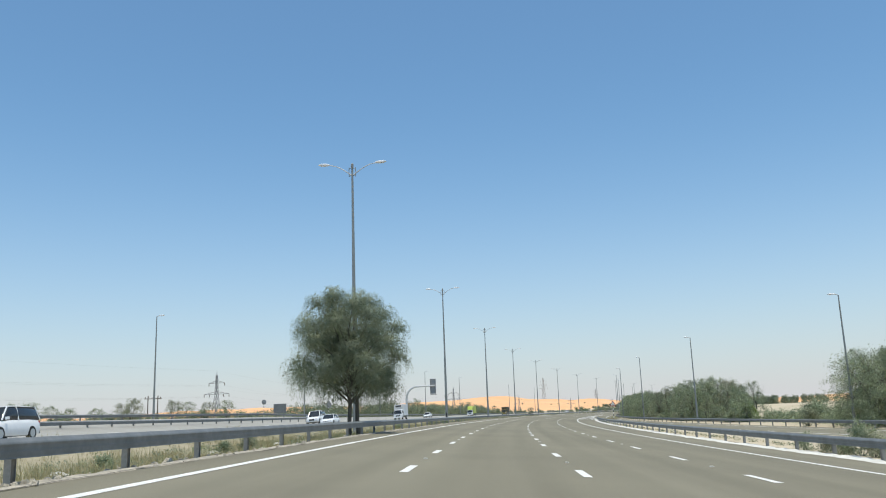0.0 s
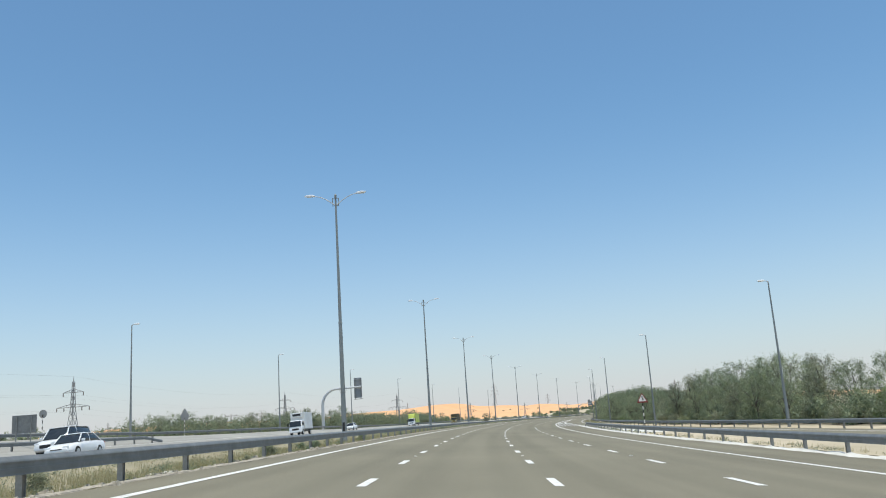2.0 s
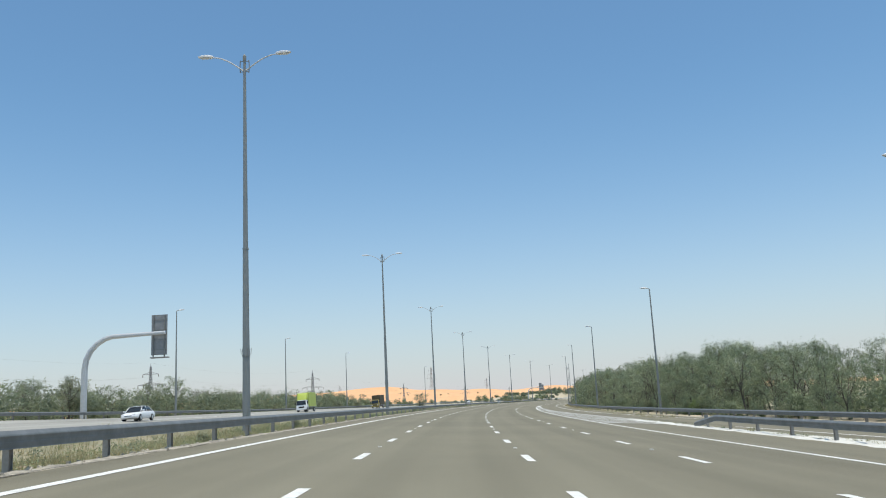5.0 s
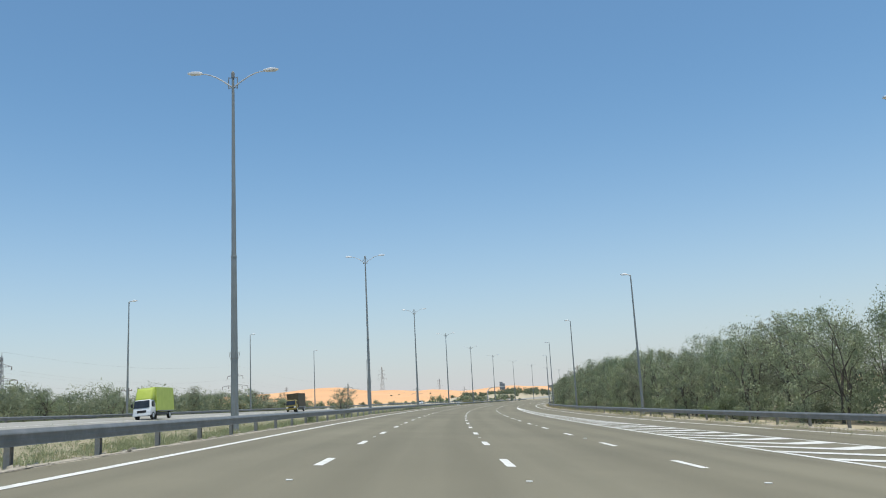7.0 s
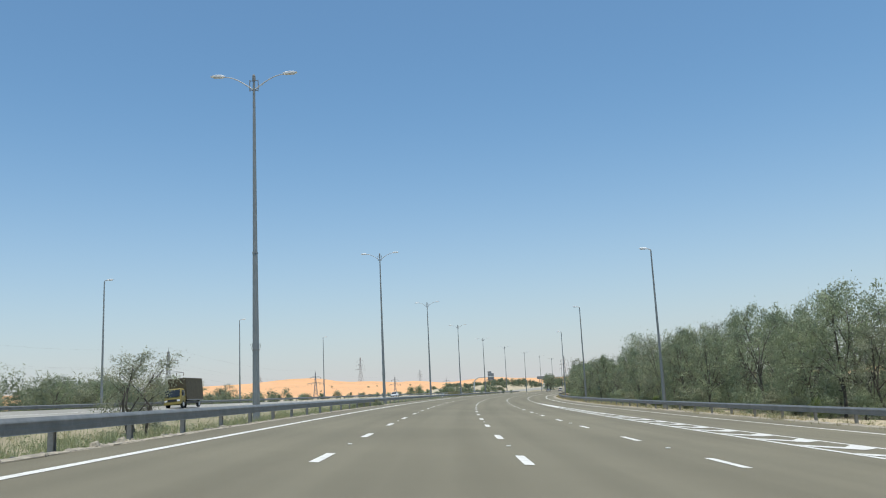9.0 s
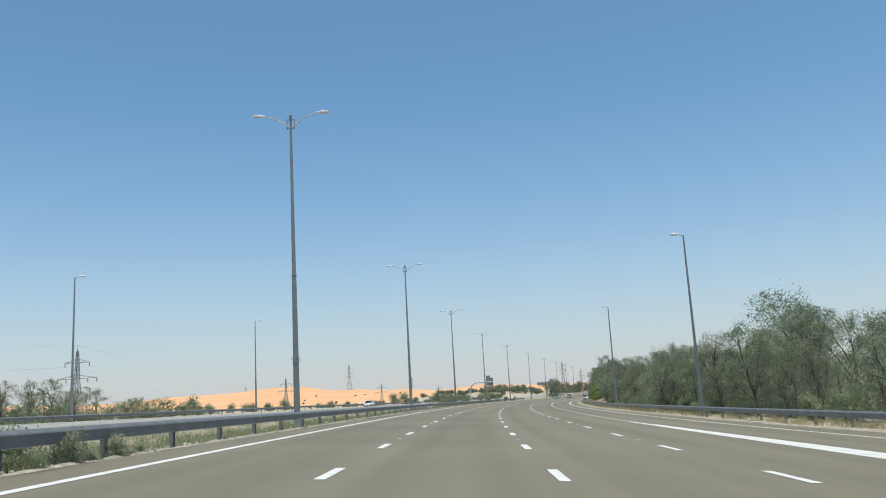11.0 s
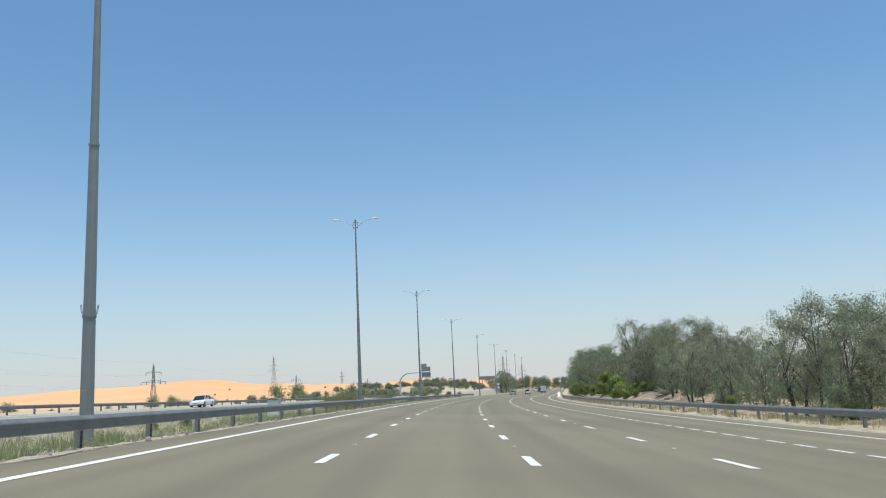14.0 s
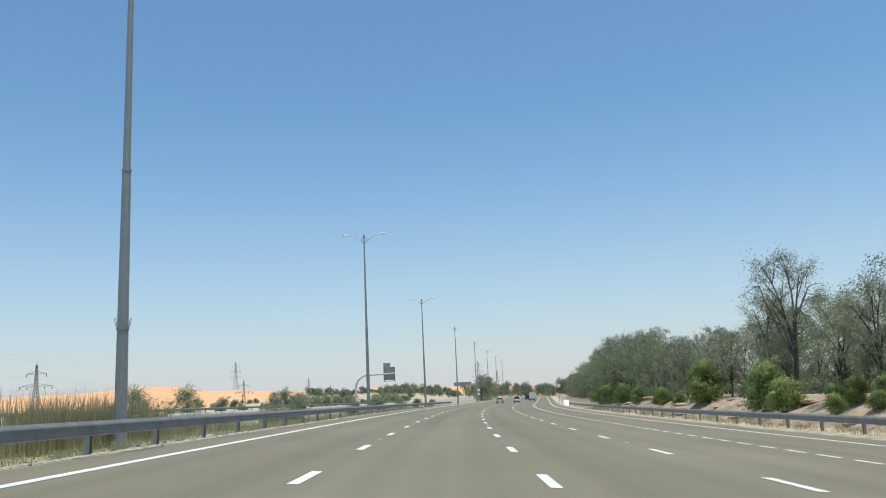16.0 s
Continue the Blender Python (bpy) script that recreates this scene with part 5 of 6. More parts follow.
grass("reeds", "tall dry reeds standing in the median", 3,
      scatter(150, 493.5, 505.5, -13.8, -11.4, 1.0, 2.0, 46, 0.4) + scatter(50, 509, 518, -13.4, -12, 0.7, 1.35, 30, 0.35) + scatter(60, 528, 534, -13.4, -12, 0.9, 1.6, 36, 0.4) + scatter(12, 336, 341, -9.0, -7.7, 0.5, 1.0, 22, 0.35), M["straw"], 1.0, 0.1)


def rubble(seed, spots):
    """Crumbs of broken tarmac and pale gravel along the edge; spots: (s, d, size)."""
    g = np.random.default_rng(seed)
    verts, faces = [], []
    for s, d, size in spots:
        base = spot(s, d, ground_height(s, d) if d < -7.3 else level(d) + 0.05)
        o = len(verts)
        for x, y, z in ((-1, -1, -0.4), (1, -1, -0.4), (1, 1, -0.4), (-1, 1, -0.4), (-0.6, -0.5, 0.7), (0.7, -0.6, 0.6), (0.5, 0.6, 0.8), (-0.7, 0.5, 0.5)):
            j = g.uniform(0.6, 1.2, 3) * size * 0.5
            verts.append((base.x + x * j[0], base.y + y * j[1], base.z + z * j[2]))
        faces += [(o + a, o + b, o + c, o + e) for a, b, c, e in ((0, 1, 5, 4), (1, 2, 6, 5), (2, 3, 7, 6), (3, 0, 4, 7), (4, 5, 6, 7))]
    ob = new("rubble", mesh_of("rubble", verts, faces, M["edge"]))
    return tagged(ob, "crumbs of broken tarmac and pale gravel along the median edge", "rubble", kind="stuff")


rubble(9, [(rng.uniform(0, 580), -7.2 + rng.gauss(0, 0.28), rng.uniform(0.03, 0.12) * (1 if rng.random() < 0.92 else 2)) for _ in range(3400)])

# white broken slabs and stones in the median
def slab(s, d, long, wide, turn):
    thing = new("concrete_slab", bpy.data.meshes.new("concrete_slab"))
    bm = box_bm(-wide / 2, wide / 2, -long / 2, long / 2, -0.1, 0.07, 0.02)
    bm.to_mesh(thing.data)
    bm.free()
    thing.data.materials.append(M["concrete"])
    thing.matrix_basis = placed(s, d, ground_height(s, d) + 0.03, turn)
    return tagged(thing, "pale concrete cover slab lying in the median", "slab", "cover slabs in the median")


for s, d, long, wide, turn in ((59.8, -9.6, 2.2, 0.6, 80), (123.5, -9.4, 2.6, 0.7, 85), (249.5, -9.6, 1.8, 0.6, 80), (374.5, -9.6, 1.6, 0.6, 84), (498.6, -9.5, 1.6, 0.6, 82)):
    slab(s, d, long, wide, turn)


def stone_mesh(seed, size):
    g = random.Random(seed)
    bm = bmesh.new()
    bmesh.ops.create_icosphere(bm, subdivisions=2, radius=size)
    for v in bm.verts:
        v.co *= 1 + 0.35 * noise.noise(v.co * (1.6 / size) + Vector((seed, 0, 0)))
        v.co.z *= 0.6
    me = bpy.data.meshes.new("stone")
    bm.to_mesh(me)
    bm.free()
    me.materials.append(M["concrete"] if seed % 2 else M["rock"])
    return me


STONES = [stone_mesh(k, 0.12 + 0.05 * k) for k in range(4)]
for i in range(110):
    s = rng.uniform(0, 540)
    ob = new("stone", STONES[i % 4])
    d = rng.choice((-7.5, -7.9, -8.6, -9.4))
    ob.matrix_basis = placed(s, d, ground_height(s, d) + 0.02, rng.uniform(0, 360))
    tagged(ob, "rough pale stone on the median soil", "stone", "stones in the median")
for i in range(60):
    s, d = rng.uniform(478, 600), rng.uniform(18.2, 22)
    ob = new("boulder", STONES[(i * 2) % 4])
    ob.matrix_basis = placed(s, d, ground_height(s, d) + 0.03, rng.uniform(0, 360)) @ Matrix.Diagonal((2.6, 3.8, 1.6, 1))
    tagged(ob, "brown rock set in the earth bank", "boulder", "rocks of the bank")


# ---- signs ----
def cantilever_sign(m, base_drop, height, reach, x0, x1, z0, z1, step):
    """A sign on a bent arm over the oncoming lanes, seen from behind. Local x points to the road."""
    thing = holder("cantilever_sign", m, "grey steel road sign on a bent arm, seen from behind", "road sign", "cantilever signs over the oncoming lanes")
    bend = 3.2
    path = [(0, 0, -base_drop)] + [(0, 0, height - bend)] + [(bend * (1 - math.cos(a)), 0, height - bend + bend * math.sin(a)) for a in (0.3, 0.6, 0.9, 1.2, 1.45)] + [(reach, 0, height + 0.12)]
    part("mast", tube_bm(path, [0.33, 0.30, 0.29, 0.28, 0.27, 0.26, 0.24, 0.18], 14), M["arm"], thing)
    panel = part("panel", box_bm(x0, x1, 0.26, 0.30, z0, z1, 0.01), M["sign_back"], thing)
    if step:
        part("panel", box_bm(x0, x0 + (x1 - x0) * 0.6, 0.26, 0.30, z1 + 0.01, z1 + step, 0.01), M["sign_back"], thing)
    for x in (x0 + 0.25, x1 - 0.25):
        part("bracket", box_bm(x - 0.05, x + 0.05, 0.1, 0.258, z0 - 0.25, z1 - 0.1, 0.01), M["galv_dull"], thing)
    n = 4
    for k in range(n):
        z = z0 + (z1 - z0) * (k + 0.5) / n
        part("stiffener", box_bm(x0 + 0.05, x1 - 0.05, 0.22, 0.258, z - 0.03, z + 0.03), M["galv_dull"], panel)
    part("lamp_bar", box_bm(x0 - 0.05, x1 + 0.15, 0.08, 0.6, z0 - 0.32, z0 - 0.2, 0.03), M["galv_dull"], thing)
    bm = tube_bm([(0, 0, -base_drop), (0, 0, -base_drop + 0.08)], 0.5, 12)
    part("base_plate", bm, M["galv_dull"], thing)
    return thing


cantilever_sign(placed(228.5, -38.5, 1.4), 0.02, 8.2, 8.3, 6.75, 8.4, 6.1, 10.2, 0.0)
cantilever_sign(placed(680, -35.9, 1.4), 0.02, 7.2, 10.2, 7.2, 10.2, 5.7, 9.0, 1.0)


def striped_post(parent, top):
    n = int(top / 0.3)
    for k in range(n):
        part("post_band", tube_bm([(0, 0, 0.3 * k - (0.1 if k == 0 else 0)), (0, 0, 0.3 * (k + 1))], 0.045, 10), M["sign_white"] if k % 2 else M["black"], parent)
    return 0.3 * n


def triangle(half, z, y, material, parent, name, label="", thick=0.012):
    h = half * math.sqrt(3)
    out = []
    for k, (x, zz) in enumerate(((-half, 0), (half, 0), (0, h))):
        for a in range(3):
            ang = math.radians((210, 330, 90)[k] - 40 + 40 * a)
            r = half * 0.12
            cx, cz = x * 0.9, h * 0.34 + (zz - h * 0.34) * 0.9
            out.append((cx + r * math.cos(ang), z + cz + r * math.sin(ang)))
    return part(name, prism_bm(out, y, y + thick), material, parent, label)


merge_sign = holder("merge_sign", placed(135.2, 14.4, level(14.4)), "red-bordered triangular merge warning sign on a striped post", "road sign")
striped_post(merge_sign, 2.75)
board = triangle(0.47, 2.72, -0.07, M["sign_red"], merge_sign, "sign_plate", "white triangle with red border", 0.02)
triangle(0.33, 2.84, -0.085, M["sign_white"], board, "sign_face")
part("symbol", prism_bm(((-0.035, 2.92), (0.035, 2.92), (0.035, 3.19), (0.075, 3.19), (0.0, 3.31), (-0.075, 3.19), (-0.035, 3.19)), -0.094, -0.086), M["black"], board, "black upward arrow")
part("symbol", prism_bm(((0.03, 3.06), (0.14, 2.92), (0.19, 2.92), (0.03, 3.13)), -0.0945, -0.0865), M["black"], board, "joining lane stroke")

back_sign = holder("warning_sign", placed(168.0, -41.4, 1.45), "triangular warning sign seen from behind on a striped post", "road sign")
striped_post(back_sign, 2.85)
triangle(0.62, 2.85, 0.06, M["sign_back"], back_sign, "sign_plate", "dull grey metal back", 0.02)
part("plate", box_bm(-0.5, 0.5, 0.06, 0.08, 2.35, 2.85, 0.008), M["sign_back"], back_sign)
round_sign = holder("round_sign", placed(140.6, -44.9, 1.95), "round traffic sign seen from behind on a striped post", "road sign")
striped_post(round_sign, 2.7)
part("sign_plate", tube_bm([(0, 0.05, 2.75), (0, 0.075, 2.75)], 0.42, 24), M["sign_back"], round_sign)
info = holder("sign_board", placed(122.2, -35.7, 1.75), "rectangular grey sign board seen from behind on two posts", "road sign")
part("panel", box_bm(-1.0, 1.0, 0.05, 0.09, 0.75, 2.15, 0.012), M["galv"], info)
for x in (-0.6, 0.6):
    part("post", tube_bm([(x, 0, -0.1), (x, 0, 2.15)], 0.045, 8), M["galv_dull"], info)
gantry = holder("overhead_sign", placed(1012, -40.5, ground_height(1012, -40.5)), "far pale sign board standing on two posts", "road sign")
for x in (-3.6, 3.6):
    part("post", tube_bm([(x, 0, -0.3), (x, 0, 9.4)], 0.28, 8), M["galv_dull"], gantry)
part("panel", box_bm(-5.8, 5.8, -0.3, -0.2, 7.2, 9.6, 0.03), M["sign_back"], gantry)
keep_sign = holder("round_sign", placed(770, -11.6, 0.15), "two small round white signs on one post", "road sign")
part("post", tube_bm([(0, 0, -0.1), (0, 0, 4.6)], 0.05, 8), M["galv_dull"], keep_sign)
for z in (2.75, 4.1):
    part("sign_plate", tube_bm([(0, -0.05, z), (0, -0.08, z)], 0.5, 20), M["sign_white"], keep_sign)
cabinet = holder("junction_box", placed(466.0, -11.7, ground_height(466.0, -11.7)), "pale grey equipment cabinet with a sloping lid in the median", "cabinet")
part("body", box_bm(-0.36, 0.36, -0.4, 0.4, -0.1, 1.2, 0.02), M["box_white"], cabinet)
part("lid", prism_bm([(-0.45, 1.2), (0.45, 1.2), (0.4, 1.25), (0.0, 1.36), (-0.4, 1.25)], -0.46, 0.46), M["galv_dull"], cabinet)
for x in (-0.19, 0.19):
    door = part("door", box_bm(x - 0.17, x + 0.17, -0.425, -0.4, 0.05, 1.06, 0.01), M["sign_white"], cabinet)
    part("warning_mark", prism_bm([(x - 0.07, 0.78), (x + 0.07, 0.78), (x, 0.66)], -0.432, -0.426), M["black"], door, "dark triangular warning mark")


for s, d, turn in ((640, 15.9, 88), (646, 15.7, 90), (652, 15.6, 91)):
    block = holder("concrete_barrier", placed(s, d, level(d), turn), "white-painted concrete barrier block with a sloping end", "barrier", "white barriers at the end of the rail")
    part("body", prism_bm([(-2.6, 0.0), (2.6, 0.0), (2.6, 1.15), (-1.2, 1.15)], -0.28, 0.28), M["sign_white"], block)
    part("base", box_bm(-2.65, 2.65, -0.42, 0.42, -0.05, 0.14, 0.03), M["sign_white"], block)
nose_sign = holder("round_sign", placed(700, 15.6, level(15.6)), "small round white traffic sign on a thin post", "road sign")
part("post", tube_bm([(0, 0, -0.1), (0, 0, 5.3)], 0.05, 8), M["galv_dull"], nose_sign)
part("sign_plate", tube_bm([(0, -0.05, 4.8), (0, -0.08, 4.8)], 0.5, 20), M["sign_white"], nose_sign)


# ---- power lines ----
def lattice(thing, height, foot, waist, top):
    """A square lattice tower: four legs, rings and crossed braces."""
    bm = bmesh.new()
    r = 0.05 + height * 0.0022
    levels = [0, 0.16, 0.31, 0.45, 0.58, 0.70, 0.80, 0.9, 1.0]
    def half(f):
        return foot + (waist - foot) * f / 0.58 if f < 0.58 else waist + (top - waist) * (f - 0.58) / 0.42
    corner = ((-1, -1), (1, -1), (1, 1), (-1, 1))
    for f0, f1 in zip(levels, levels[1:]):
        a, b = half(f0), half(f1)
        for k in range(4):
            p, q = corner[k], corner[(k + 1) % 4]
            tube_bm([(p[0] * a, p[1] * a, height * f0), (p[0] * b, p[1] * b, height * f1)], r, 4, bm, False)
            tube_bm([(p[0] * a, p[1] * a, height * f0), (q[0] * b, q[1] * b, height * f1)], r * 0.6, 3, bm, False)
            tube_bm([(q[0] * a, q[1] * a, height * f0), (p[0] * b, p[1] * b, height * f1)], r * 0.6, 3, bm, False)
            tube_bm([(p[0] * b, p[1] * b, height * f1), (q[0] * b, q[1] * b, height * f1)], r * 0.6, 3, bm, False)
    part("tower", bm, M["pylon"], thing)


def pylon(x, y, z, height, turn, label, arms, group):
    thing = holder("pylon", pose(x, y, z, 0, 0, turn), label, "pylon", group)
    lattice(thing, height, height * 0.085, height * 0.028, height * 0.012)
    for f, reach in arms:
        zc = height * f
        for sg in (-1, 1):
            bm = bmesh.new()
            w = height * 0.025
            tip = (sg * reach, 0, zc)
            for yy in (-w * 0.6, w * 0.6):
                tube_bm([(sg * w, yy, zc), tip], 0.05 + height * 0.001, 4, bm, False)
            tube_bm([(sg * w * 0.7, 0, zc + height * 0.05), tip], 0.05 + height * 0.001, 4, bm, False)
            for q in (0.33, 0.66):
                tube_bm([(sg * (w + (reach - w) * q), 0, zc), (sg * (w + (reach - w) * q), 0, zc + height * 0.05 * (1 - q))], 0.04, 3, bm, False)
            part("cross_arm", bm, M["pylon"], thing)
        for x1 in (-reach, -reach * 0.55, reach * 0.55, reach):
            if abs(x1) < reach and f > 0.75:
                continue
            part("insulator", tube_bm([(x1, 0, zc), (x1, 0, zc - height * 0.055)], [0.09, 0.13], 6), M["insulator"], thing)
    part("peak", tube_bm([(0, 0, height), (0, 0, height * 1.08)], [0.12, 0.04], 5), M["pylon"], thing)
    return thing


LINE = ((-155, -60, 0.8), (-83, 254, 0.8), (-63, 416, 2.4), (-21, 537, 0.8), (27, 699, 0.9), (88, 885, 1.0), (160, 1080, 1.5), (250, 1290, 3.0))
HIGH = (17.0, 15.4, 15.0, 17.6, 14.2, 14.5, 15, 16)
for (x, y, z), h in zip(LINE, HIGH):
    pylon(x, y, z, h, -16, "grey lattice pylon with two cross arms in the scrub", ((0.62, h * 0.29), (0.84, h * 0.18)), "pylons of the near power line")
FAR_PYLONS = ((118, 1727, 26, 48), (402, 1454, 8, 43), (-330, 1650, 18, 30), (-62, 1900, 26, 26), (240, 1850, 20, 32), (480, 1600, 8, 36), (-560, 1500, 12, 30))
for x, y, z, h in FAR_PYLONS:
    pylon(x, y, z - 3, h, -30, "tall far lattice pylon beyond the dunes", ((0.58, h * 0.19), (0.73, h * 0.16), (0.88, h * 0.13)), "pylons behind the dunes")
cables = bmesh.new()
for (a, ha), (b, hb) in zip(zip(LINE, HIGH), list(zip(LINE, HIGH))[1:]):
    for f, off in ((0.565, -0.29), (0.565, 0.29), (0.785, -0.18), (0.785, 0.18), (1.08, 0.0)):
        p = Vector((a[0] + off * ha * 0.96, a[1] - off * ha * 0.28, a[2] + ha * f))
        q = Vector((b[0] + off * hb * 0.96, b[1] - off * hb * 0.28, b[2] + hb * f))
        tube_bm([p.lerp(q, t) - Vector((0, 0, 10.0 * t * (1 - t))) for t in (0, 0.17, 0.33, 0.5, 0.67, 0.83, 1)], 0.009, 3, cables, False)
me = bpy.data.meshes.new("power_cables")
cables.to_mesh(me)
cables.free()
me.materials.append(M["pylon"])
tagged(new("power_cables", me), "thin sagging power cables between the lattice pylons", "cables", kind="stuff")


def timber_pole(s, d, tall, double):
    thing = holder("timber_pole", placed(s, d, ground_height(s, d), 15), "dark timber power pole with a cross arm in the scrub", "power pole", "timber power poles")
    for x in ((-1.1, 1.1) if double else (0,)):
        part("pole", tube_bm([(x, 0, -0.2), (x, 0, tall)], [0.16, 0.11], 8), M["timber"], thing)
    part("cross_arm", box_bm(-1.9, 1.9, -0.08, 0.08, tall - 0.75, tall - 0.6, 0.02), M["timber"], thing)
    for x in (-1.7, 0, 1.7):
        part("insulator", tube_bm([(x, 0, tall - 0.6), (x, 0, tall - 0.3)], [0.06, 0.09], 6), M["insulator"], thing)


for s, d, tall, double in ((180, -87, 7.2, True), (404, -88, 8.4, True), (300, -90, 7.6, False), (470, -86, 6.6, True), (140, 70, 7.5, True), (172, 96, 7.5, False), (158, 78, 5.6, False)):
    timber_pole(s, d, tall, double)


# ---- vehicles ----
def wheel(parent, x, y, r, w):
    sg = 1 if x > 0 else -1
    bm = tube_bm([(x - w / 2, y, r), (x - w / 2 + 0.02, y, r), (x + w / 2 - 0.02, y, r), (x + w / 2, y, r)], [r * 0.93, r, r, r * 0.93], 20)
    t = part("tyre", bm, M["tyre"], parent)
    part("rim", tube_bm([(x + sg * (w / 2 - 0.05), y, r), (x + sg * (w / 2 + 0.008), y, r)], [r * 0.58, r * 0.62], 14), M["rim"], t)


def loft(rows, material, name, parent, label="", bevel=0.05):
    """A body from cross rings: (y, half width, low, high, narrowing at the top)."""
    bm = bmesh.new()
    rings = []
    for y, half, z0, z1, tuck in rows:
        h2 = half * tuck
        rings.append([bm.verts.new(v) for v in ((-half * 0.94, y, z0), (-half, y, z0 + (z1 - z0) * 0.3), (-half * (1 + tuck) / 2, y, z0 + (z1 - z0) * 0.75), (-h2 * 0.9, y, z1),
                                                (h2 * 0.9, y, z1), (half * (1 + tuck) / 2, y, z0 + (z1 - z0) * 0.75), (half, y, z0 + (z1 - z0) * 0.3), (half * 0.94, y, z0))])
    for a, b in zip(rings, rings[1:]):
        for k in range(8):
            bm.faces.new((a[k], a[(k + 1) % 8], b[(k + 1) % 8], b[k]))
    bm.faces.new(rings[0])
    bm.faces.new(rings[-1][::-1])
    bmesh.ops.recalc_face_normals(bm, faces=bm.faces[:])
    ob = part(name, bm, material, parent, label)
    ob.data.polygons.foreach_set("use_smooth", [True] * len(ob.data.polygons))
    mod = ob.modifiers.new("edge", "BEVEL")
    mod.width, mod.segments, mod.limit_method, mod.angle_limit = bevel, 2, "ANGLE", radians(28)
    return ob


def car(m, paint, label, kind="saloon"):
    """A passenger car; y points to its front."""
    thing = holder("car", m, label, "car", "traffic on the motorway")
    suv = kind == "suv"
    long, half, belt, roof, r = (4.75, 0.92, 1.08, 1.82, 0.37) if suv else (4.6, 0.88, 0.92, 1.44, 0.32)
    f, b = long / 2, -long / 2
    body = loft(((b, half * 0.86, 0.42, belt - 0.08, 0.9), (b + 0.15, half * 0.95, 0.28, belt, 0.94), (b + 1.1, half, 0.24, belt + 0.02, 0.95), (0.4, half, 0.24, belt, 0.95),
                 (f - 1.15, half, 0.25, belt - 0.05, 0.93), (f - 0.35, half * 0.95, 0.27, belt - 0.16, 0.9), (f, half * 0.82, 0.36, belt - 0.34, 0.85)), paint, "body", thing)
    y0, y1, y2, y3 = (b + 0.05, b + 0.35, 0.55, f - 1.2) if suv else (b + 0.55, b + 1.25, 0.45, f - 1.25)
    loft(((y0, half * 0.86, belt - 0.03, belt + 0.03, 0.96), (y1, half * 0.87, belt - 0.03, roof - 0.04, 0.82), (0.0, half * 0.88, belt - 0.03, roof, 0.82), (y2, half * 0.88, belt - 0.03, roof - 0.03, 0.82),
          (y3, half * 0.86, belt - 0.05, belt + 0.02, 0.96)), M["glass"], "glasshouse", thing, "dark tinted windows", 0.02)
    loft(((y1 - 0.02, half * 0.735, roof - 0.06, roof - 0.025, 0.95), (0.0, half * 0.76, roof - 0.05, roof + 0.02, 0.95), (y2 + 0.08, half * 0.735, roof - 0.06, roof - 0.02, 0.95)), paint, "roof", thing, "", 0.015)
    for sg in (-1, 1):
        for ya, yb in ((y1, y0), (y2, y3)):
            part("pillar", tube_bm([(sg * half * 0.72, ya, roof - 0.04), (sg * half * 0.865, yb, belt)], 0.04, 5), paint, thing)
        part("pillar", tube_bm([(sg * half * 0.73, -0.25, roof - 0.03), (sg * half * 0.885, -0.28, belt)], 0.04, 5), paint, thing)
        for y in (f - 0.92, b + 0.95):
            wheel(thing, sg * (half - 0.1), y, r, 0.22)
        part("headlamp", box_bm(sg * half * 0.62 - 0.17, sg * half * 0.62 + 0.17, f - 0.18, f - 0.04, belt - 0.38, belt - 0.22, 0.03), M["lens"], body)
        part("tail_lamp", box_bm(sg * half * 0.72 - 0.12, sg * half * 0.72 + 0.12, b - 0.02, b + 0.12, belt - 0.28, belt - 0.06, 0.025), M["tail"], body)
        part("mirror", box_bm(sg * (half + 0.07) - 0.09, sg * (half + 0.07) + 0.09, y3 - 0.25, y3 - 0.1, belt, belt + 0.15, 0.03), paint, thing)
    part("grille", box_bm(-half * 0.4, half * 0.4, f - 0.06, f + 0.015, 0.5, belt - 0.36, 0.02), M["black"], body)
    part("bumper", box_bm(-half * 0.84, half * 0.84, b - 0.05, b + 0.1, 0.34, 0.56, 0.04), M["black"] if suv else paint, body)
    part("number_plate", box_bm(-0.26, 0.26, b - 0.065, b - 0.045, 0.6, 0.71, 0.005), M["sign_white"], body)
    return thing


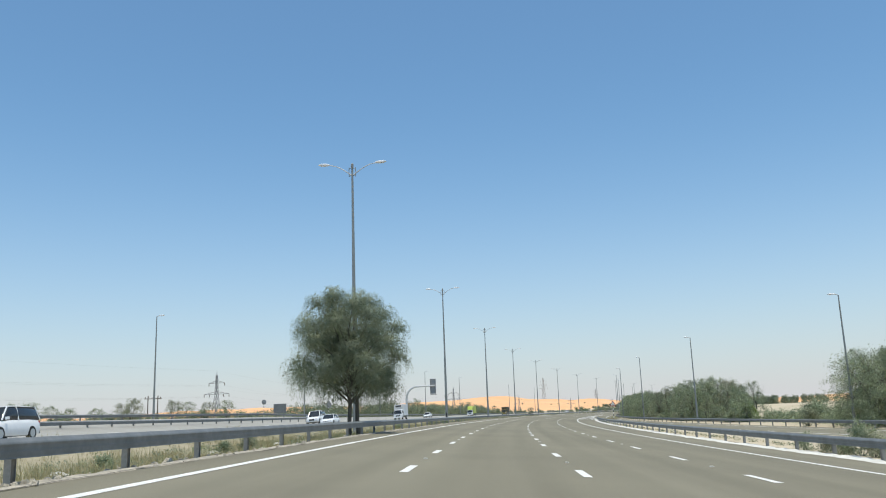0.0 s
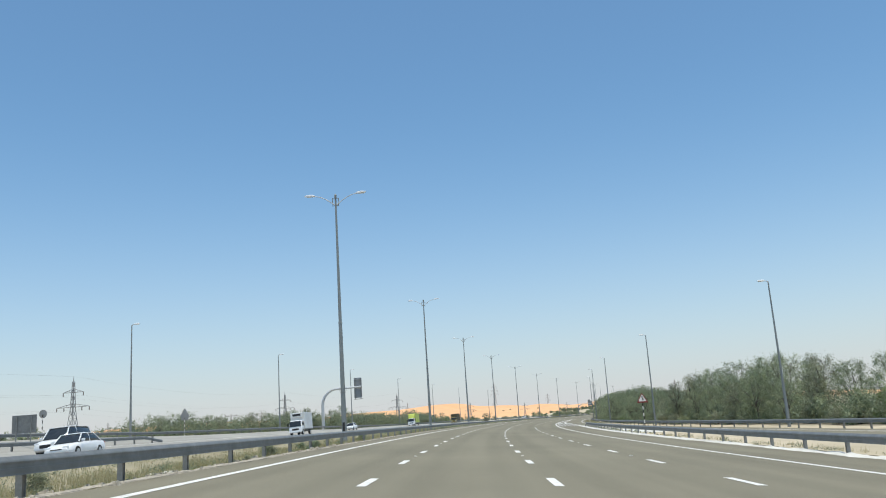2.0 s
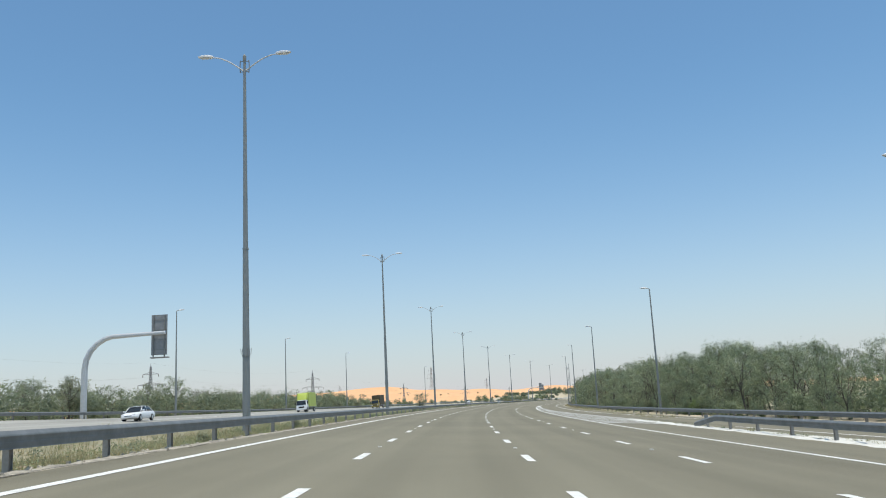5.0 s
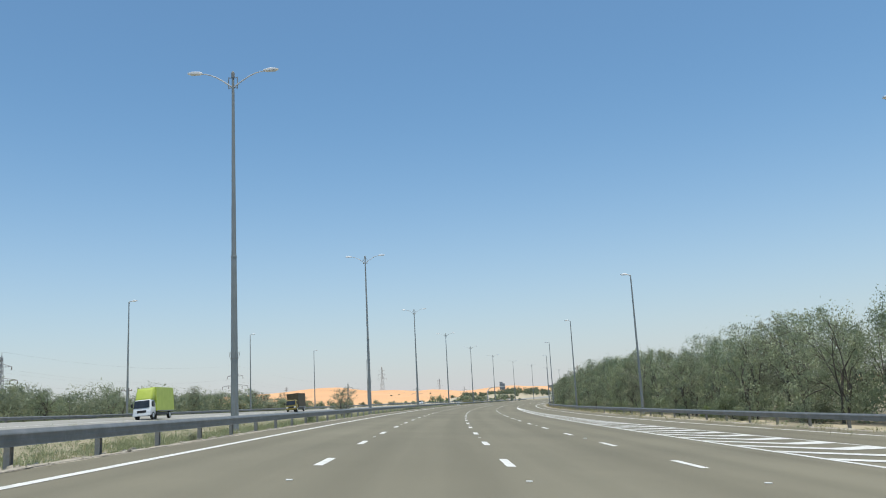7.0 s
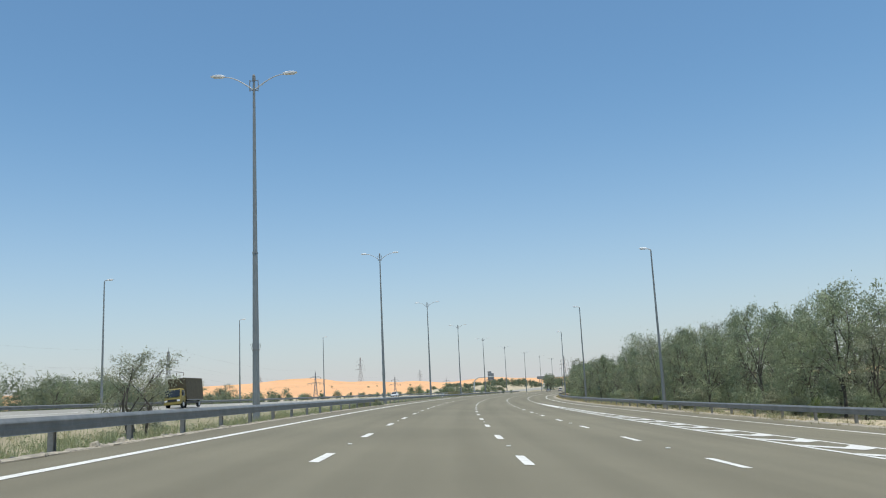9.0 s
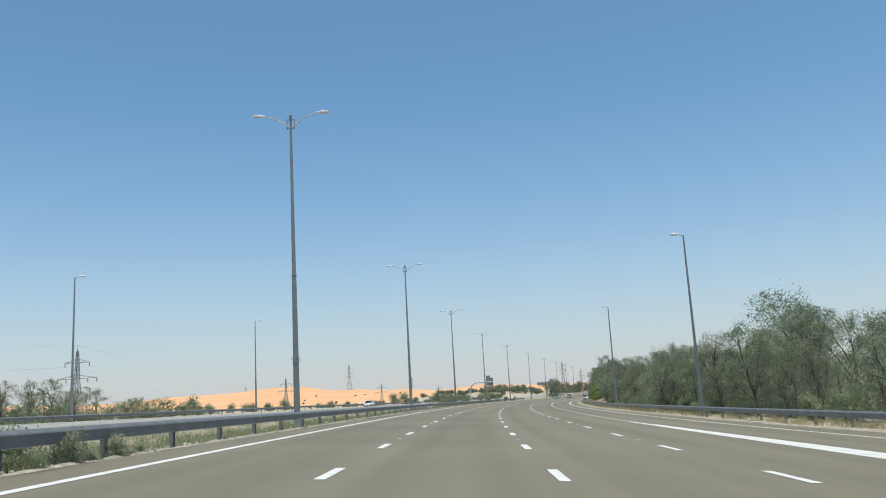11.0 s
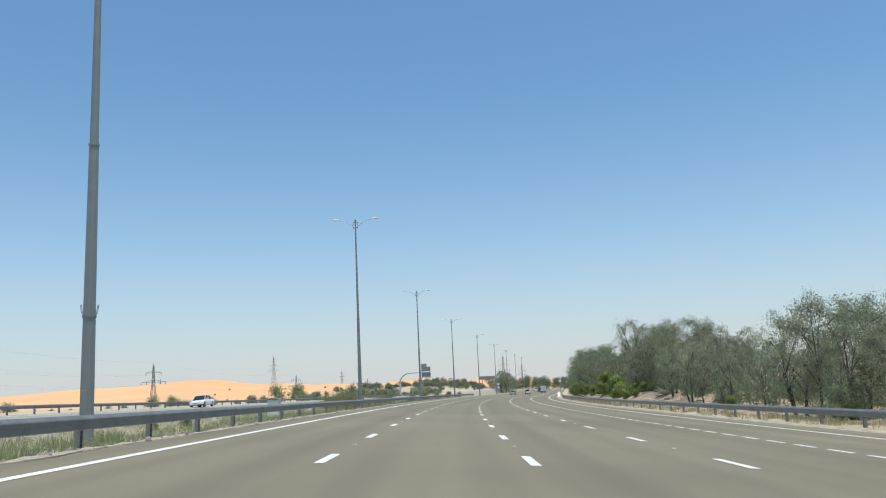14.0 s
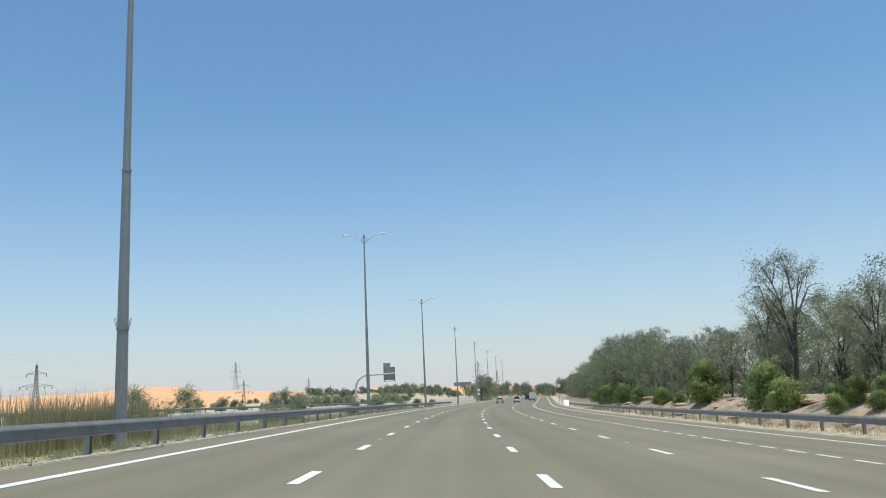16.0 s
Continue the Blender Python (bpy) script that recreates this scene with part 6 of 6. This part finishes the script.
def lorry(m, cab_paint, box_paint, label, box_high=3.05, fairing=None, cooler=False, box_label="", long=5.9):
    """A light lorry; y points to its front."""
    thing = holder("lorry", m, label, "lorry", "traffic on the motorway")
    f, b = long / 2, -long / 2
    cab = loft(((f - 1.55, 0.96, 0.5, 2.1, 0.94), (f - 0.75, 0.97, 0.48, 2.16, 0.93), (f - 0.42, 0.97, 0.46, 2.08, 0.9), (f - 0.08, 0.96, 0.46, 1.2, 0.97), (f, 0.93, 0.5, 1.05, 0.97)), cab_paint, "cab", thing)
    bm = bmesh.new()
    vs = [bm.verts.new(v) for v in ((-0.86, f - 0.06, 1.24), (0.86, f - 0.06, 1.24), (0.78, f - 0.38, 2.0), (-0.78, f - 0.38, 2.0))]
    bm.faces.new(vs)
    ex = bmesh.ops.extrude_face_region(bm, geom=bm.faces[:])
    for v in ex["geom"]:
        if isinstance(v, bmesh.types.BMVert):
            v.co += Vector((0, 0.05, 0.02))
    bmesh.ops.recalc_face_normals(bm, faces=bm.faces[:])
    part("windscreen", bm, M["glass"], cab, "dark windscreen")
    for sg in (-1, 1):
        part("side_window", box_bm(sg * 0.945 - 0.02, sg * 0.945 + 0.02, f - 1.3, f - 0.55, 1.3, 1.92, 0.01), M["glass"], cab)
        part("headlamp", box_bm(sg * 0.7 - 0.16, sg * 0.7 + 0.16, f - 0.05, f + 0.03, 0.72, 0.92, 0.03), M["lens"], cab)
        part("mirror", box_bm(sg * 1.12 - 0.1, sg * 1.12 + 0.1, f - 0.35, f - 0.22, 1.35, 1.75, 0.03), M["black"], cab)
        for y in (f - 0.85, b + 1.15):
            wheel(thing, sg * 0.82, y, 0.4, 0.25)
    part("grille", box_bm(-0.5, 0.5, f - 0.02, f + 0.03, 0.72, 0.98, 0.02), M["black"], cab)
    part("bumper", box_bm(-0.96, 0.96, f - 0.06, f + 0.1, 0.4, 0.62, 0.05), cab_paint, cab)
    part("chassis", box_bm(-0.42, 0.42, b + 0.1, f - 0.6, 0.5, 0.72, 0.03), M["black"], thing)
    part("cargo_box", box_bm(-1.06, 1.06, b, f - 1.65, 0.82, box_high, 0.04), box_paint, thing, box_label)
    for sg in (-1, 1):
        part("side_rail", box_bm(sg * 1.06 - 0.02, sg * 1.06 + 0.02, b + 0.02, f - 1.67, 0.8, 0.9, 0.008), M["galv_dull"], thing)
        part("side_guard", box_bm(sg * 0.98 - 0.02, sg * 0.98 + 0.02, b + 1.7, f - 1.7, 0.45, 0.7, 0.01), M["black"], thing)
    if cooler:
        part("cooler", box_bm(-0.75, 0.75, f - 1.68, f - 1.2, box_high - 0.62, box_high - 0.05, 0.06), M["box_white"], thing, "white refrigeration unit")
        part("cooler_grille", box_bm(-0.6, 0.6, f - 1.21, f - 1.18, box_high - 0.5, box_high - 0.18, 0.01), M["black"], thing)
    if fairing:
        loft(((f - 1.66, 1.02, 2.05, box_high, 0.97), (f - 1.1, 0.95, 2.05, box_high - 0.2, 0.92), (f - 0.55, 0.85, 2.02, 2.2, 0.9)), fairing, "fairing", thing, "bright roof fairing")
    return thing


ONCOMING = 180


def oncoming(s, d):
    """A pose on the oncoming carriageway, facing the other way."""
    return placed(s, d, far_level(s, d) + 0.02, ONCOMING) @ Matrix.Rotation(math.atan(0.06), 4, "Y")


car(oncoming(42.6, -26.2), M["car_white"], "white off-road wagon in the oncoming lanes", "suv")
car(oncoming(113.0, -27.4), M["car_white"], "white sport utility car in the oncoming lanes", "suv")
car(oncoming(108.5, -24.3), M["car_white"], "white saloon car in the oncoming lanes")
car(oncoming(227.0, -32.2), M["car_white"], "white saloon car beside the far guard rail")
lorry(oncoming(180.5, -28.9), M["car_white"], M["box_white"], "small white refrigerated lorry in the oncoming lanes", 3.25, None, True)
lorry(oncoming(296.5, -32.6), M["car_white"], M["box_lime"], "lime green box lorry with a white cab, oncoming", 3.4, M["box_lime"], False, "lime green cargo box", 6.8)
lorry(oncoming(358.0, -31.6), M["cab_yellow"], M["box_dark"], "dark covered lorry with a yellow cab, oncoming", 3.3, None, False, "dark brown covered load", 7.0)
car(oncoming(512.0, -32.4), M["car_white"], "white saloon car on the oncoming carriageway")
for s, d, paint, label, kind in ((690, 0.02, "car_grey", "silver saloon car ahead in the second lane", "saloon"), (714, 3.62, "car_white", "white sport utility car ahead in the third lane", "suv"),
                                 (800, 5.0, "car_dark", "dark sport utility car far ahead", "suv"), (830, 1.6, "car_white", "white saloon car far ahead", "saloon")):
    car(placed(s, d, level(d) + 0.02) @ Matrix.Rotation(math.atan(BANK), 4, "Y"), M[paint], label, kind)
lorry(placed(772, 7.3, level(7.3) + 0.02) @ Matrix.Rotation(math.atan(BANK), 4, "Y"), M["car_white"], M["box_white"], "white box lorry far ahead in the slow lane", 3.0)
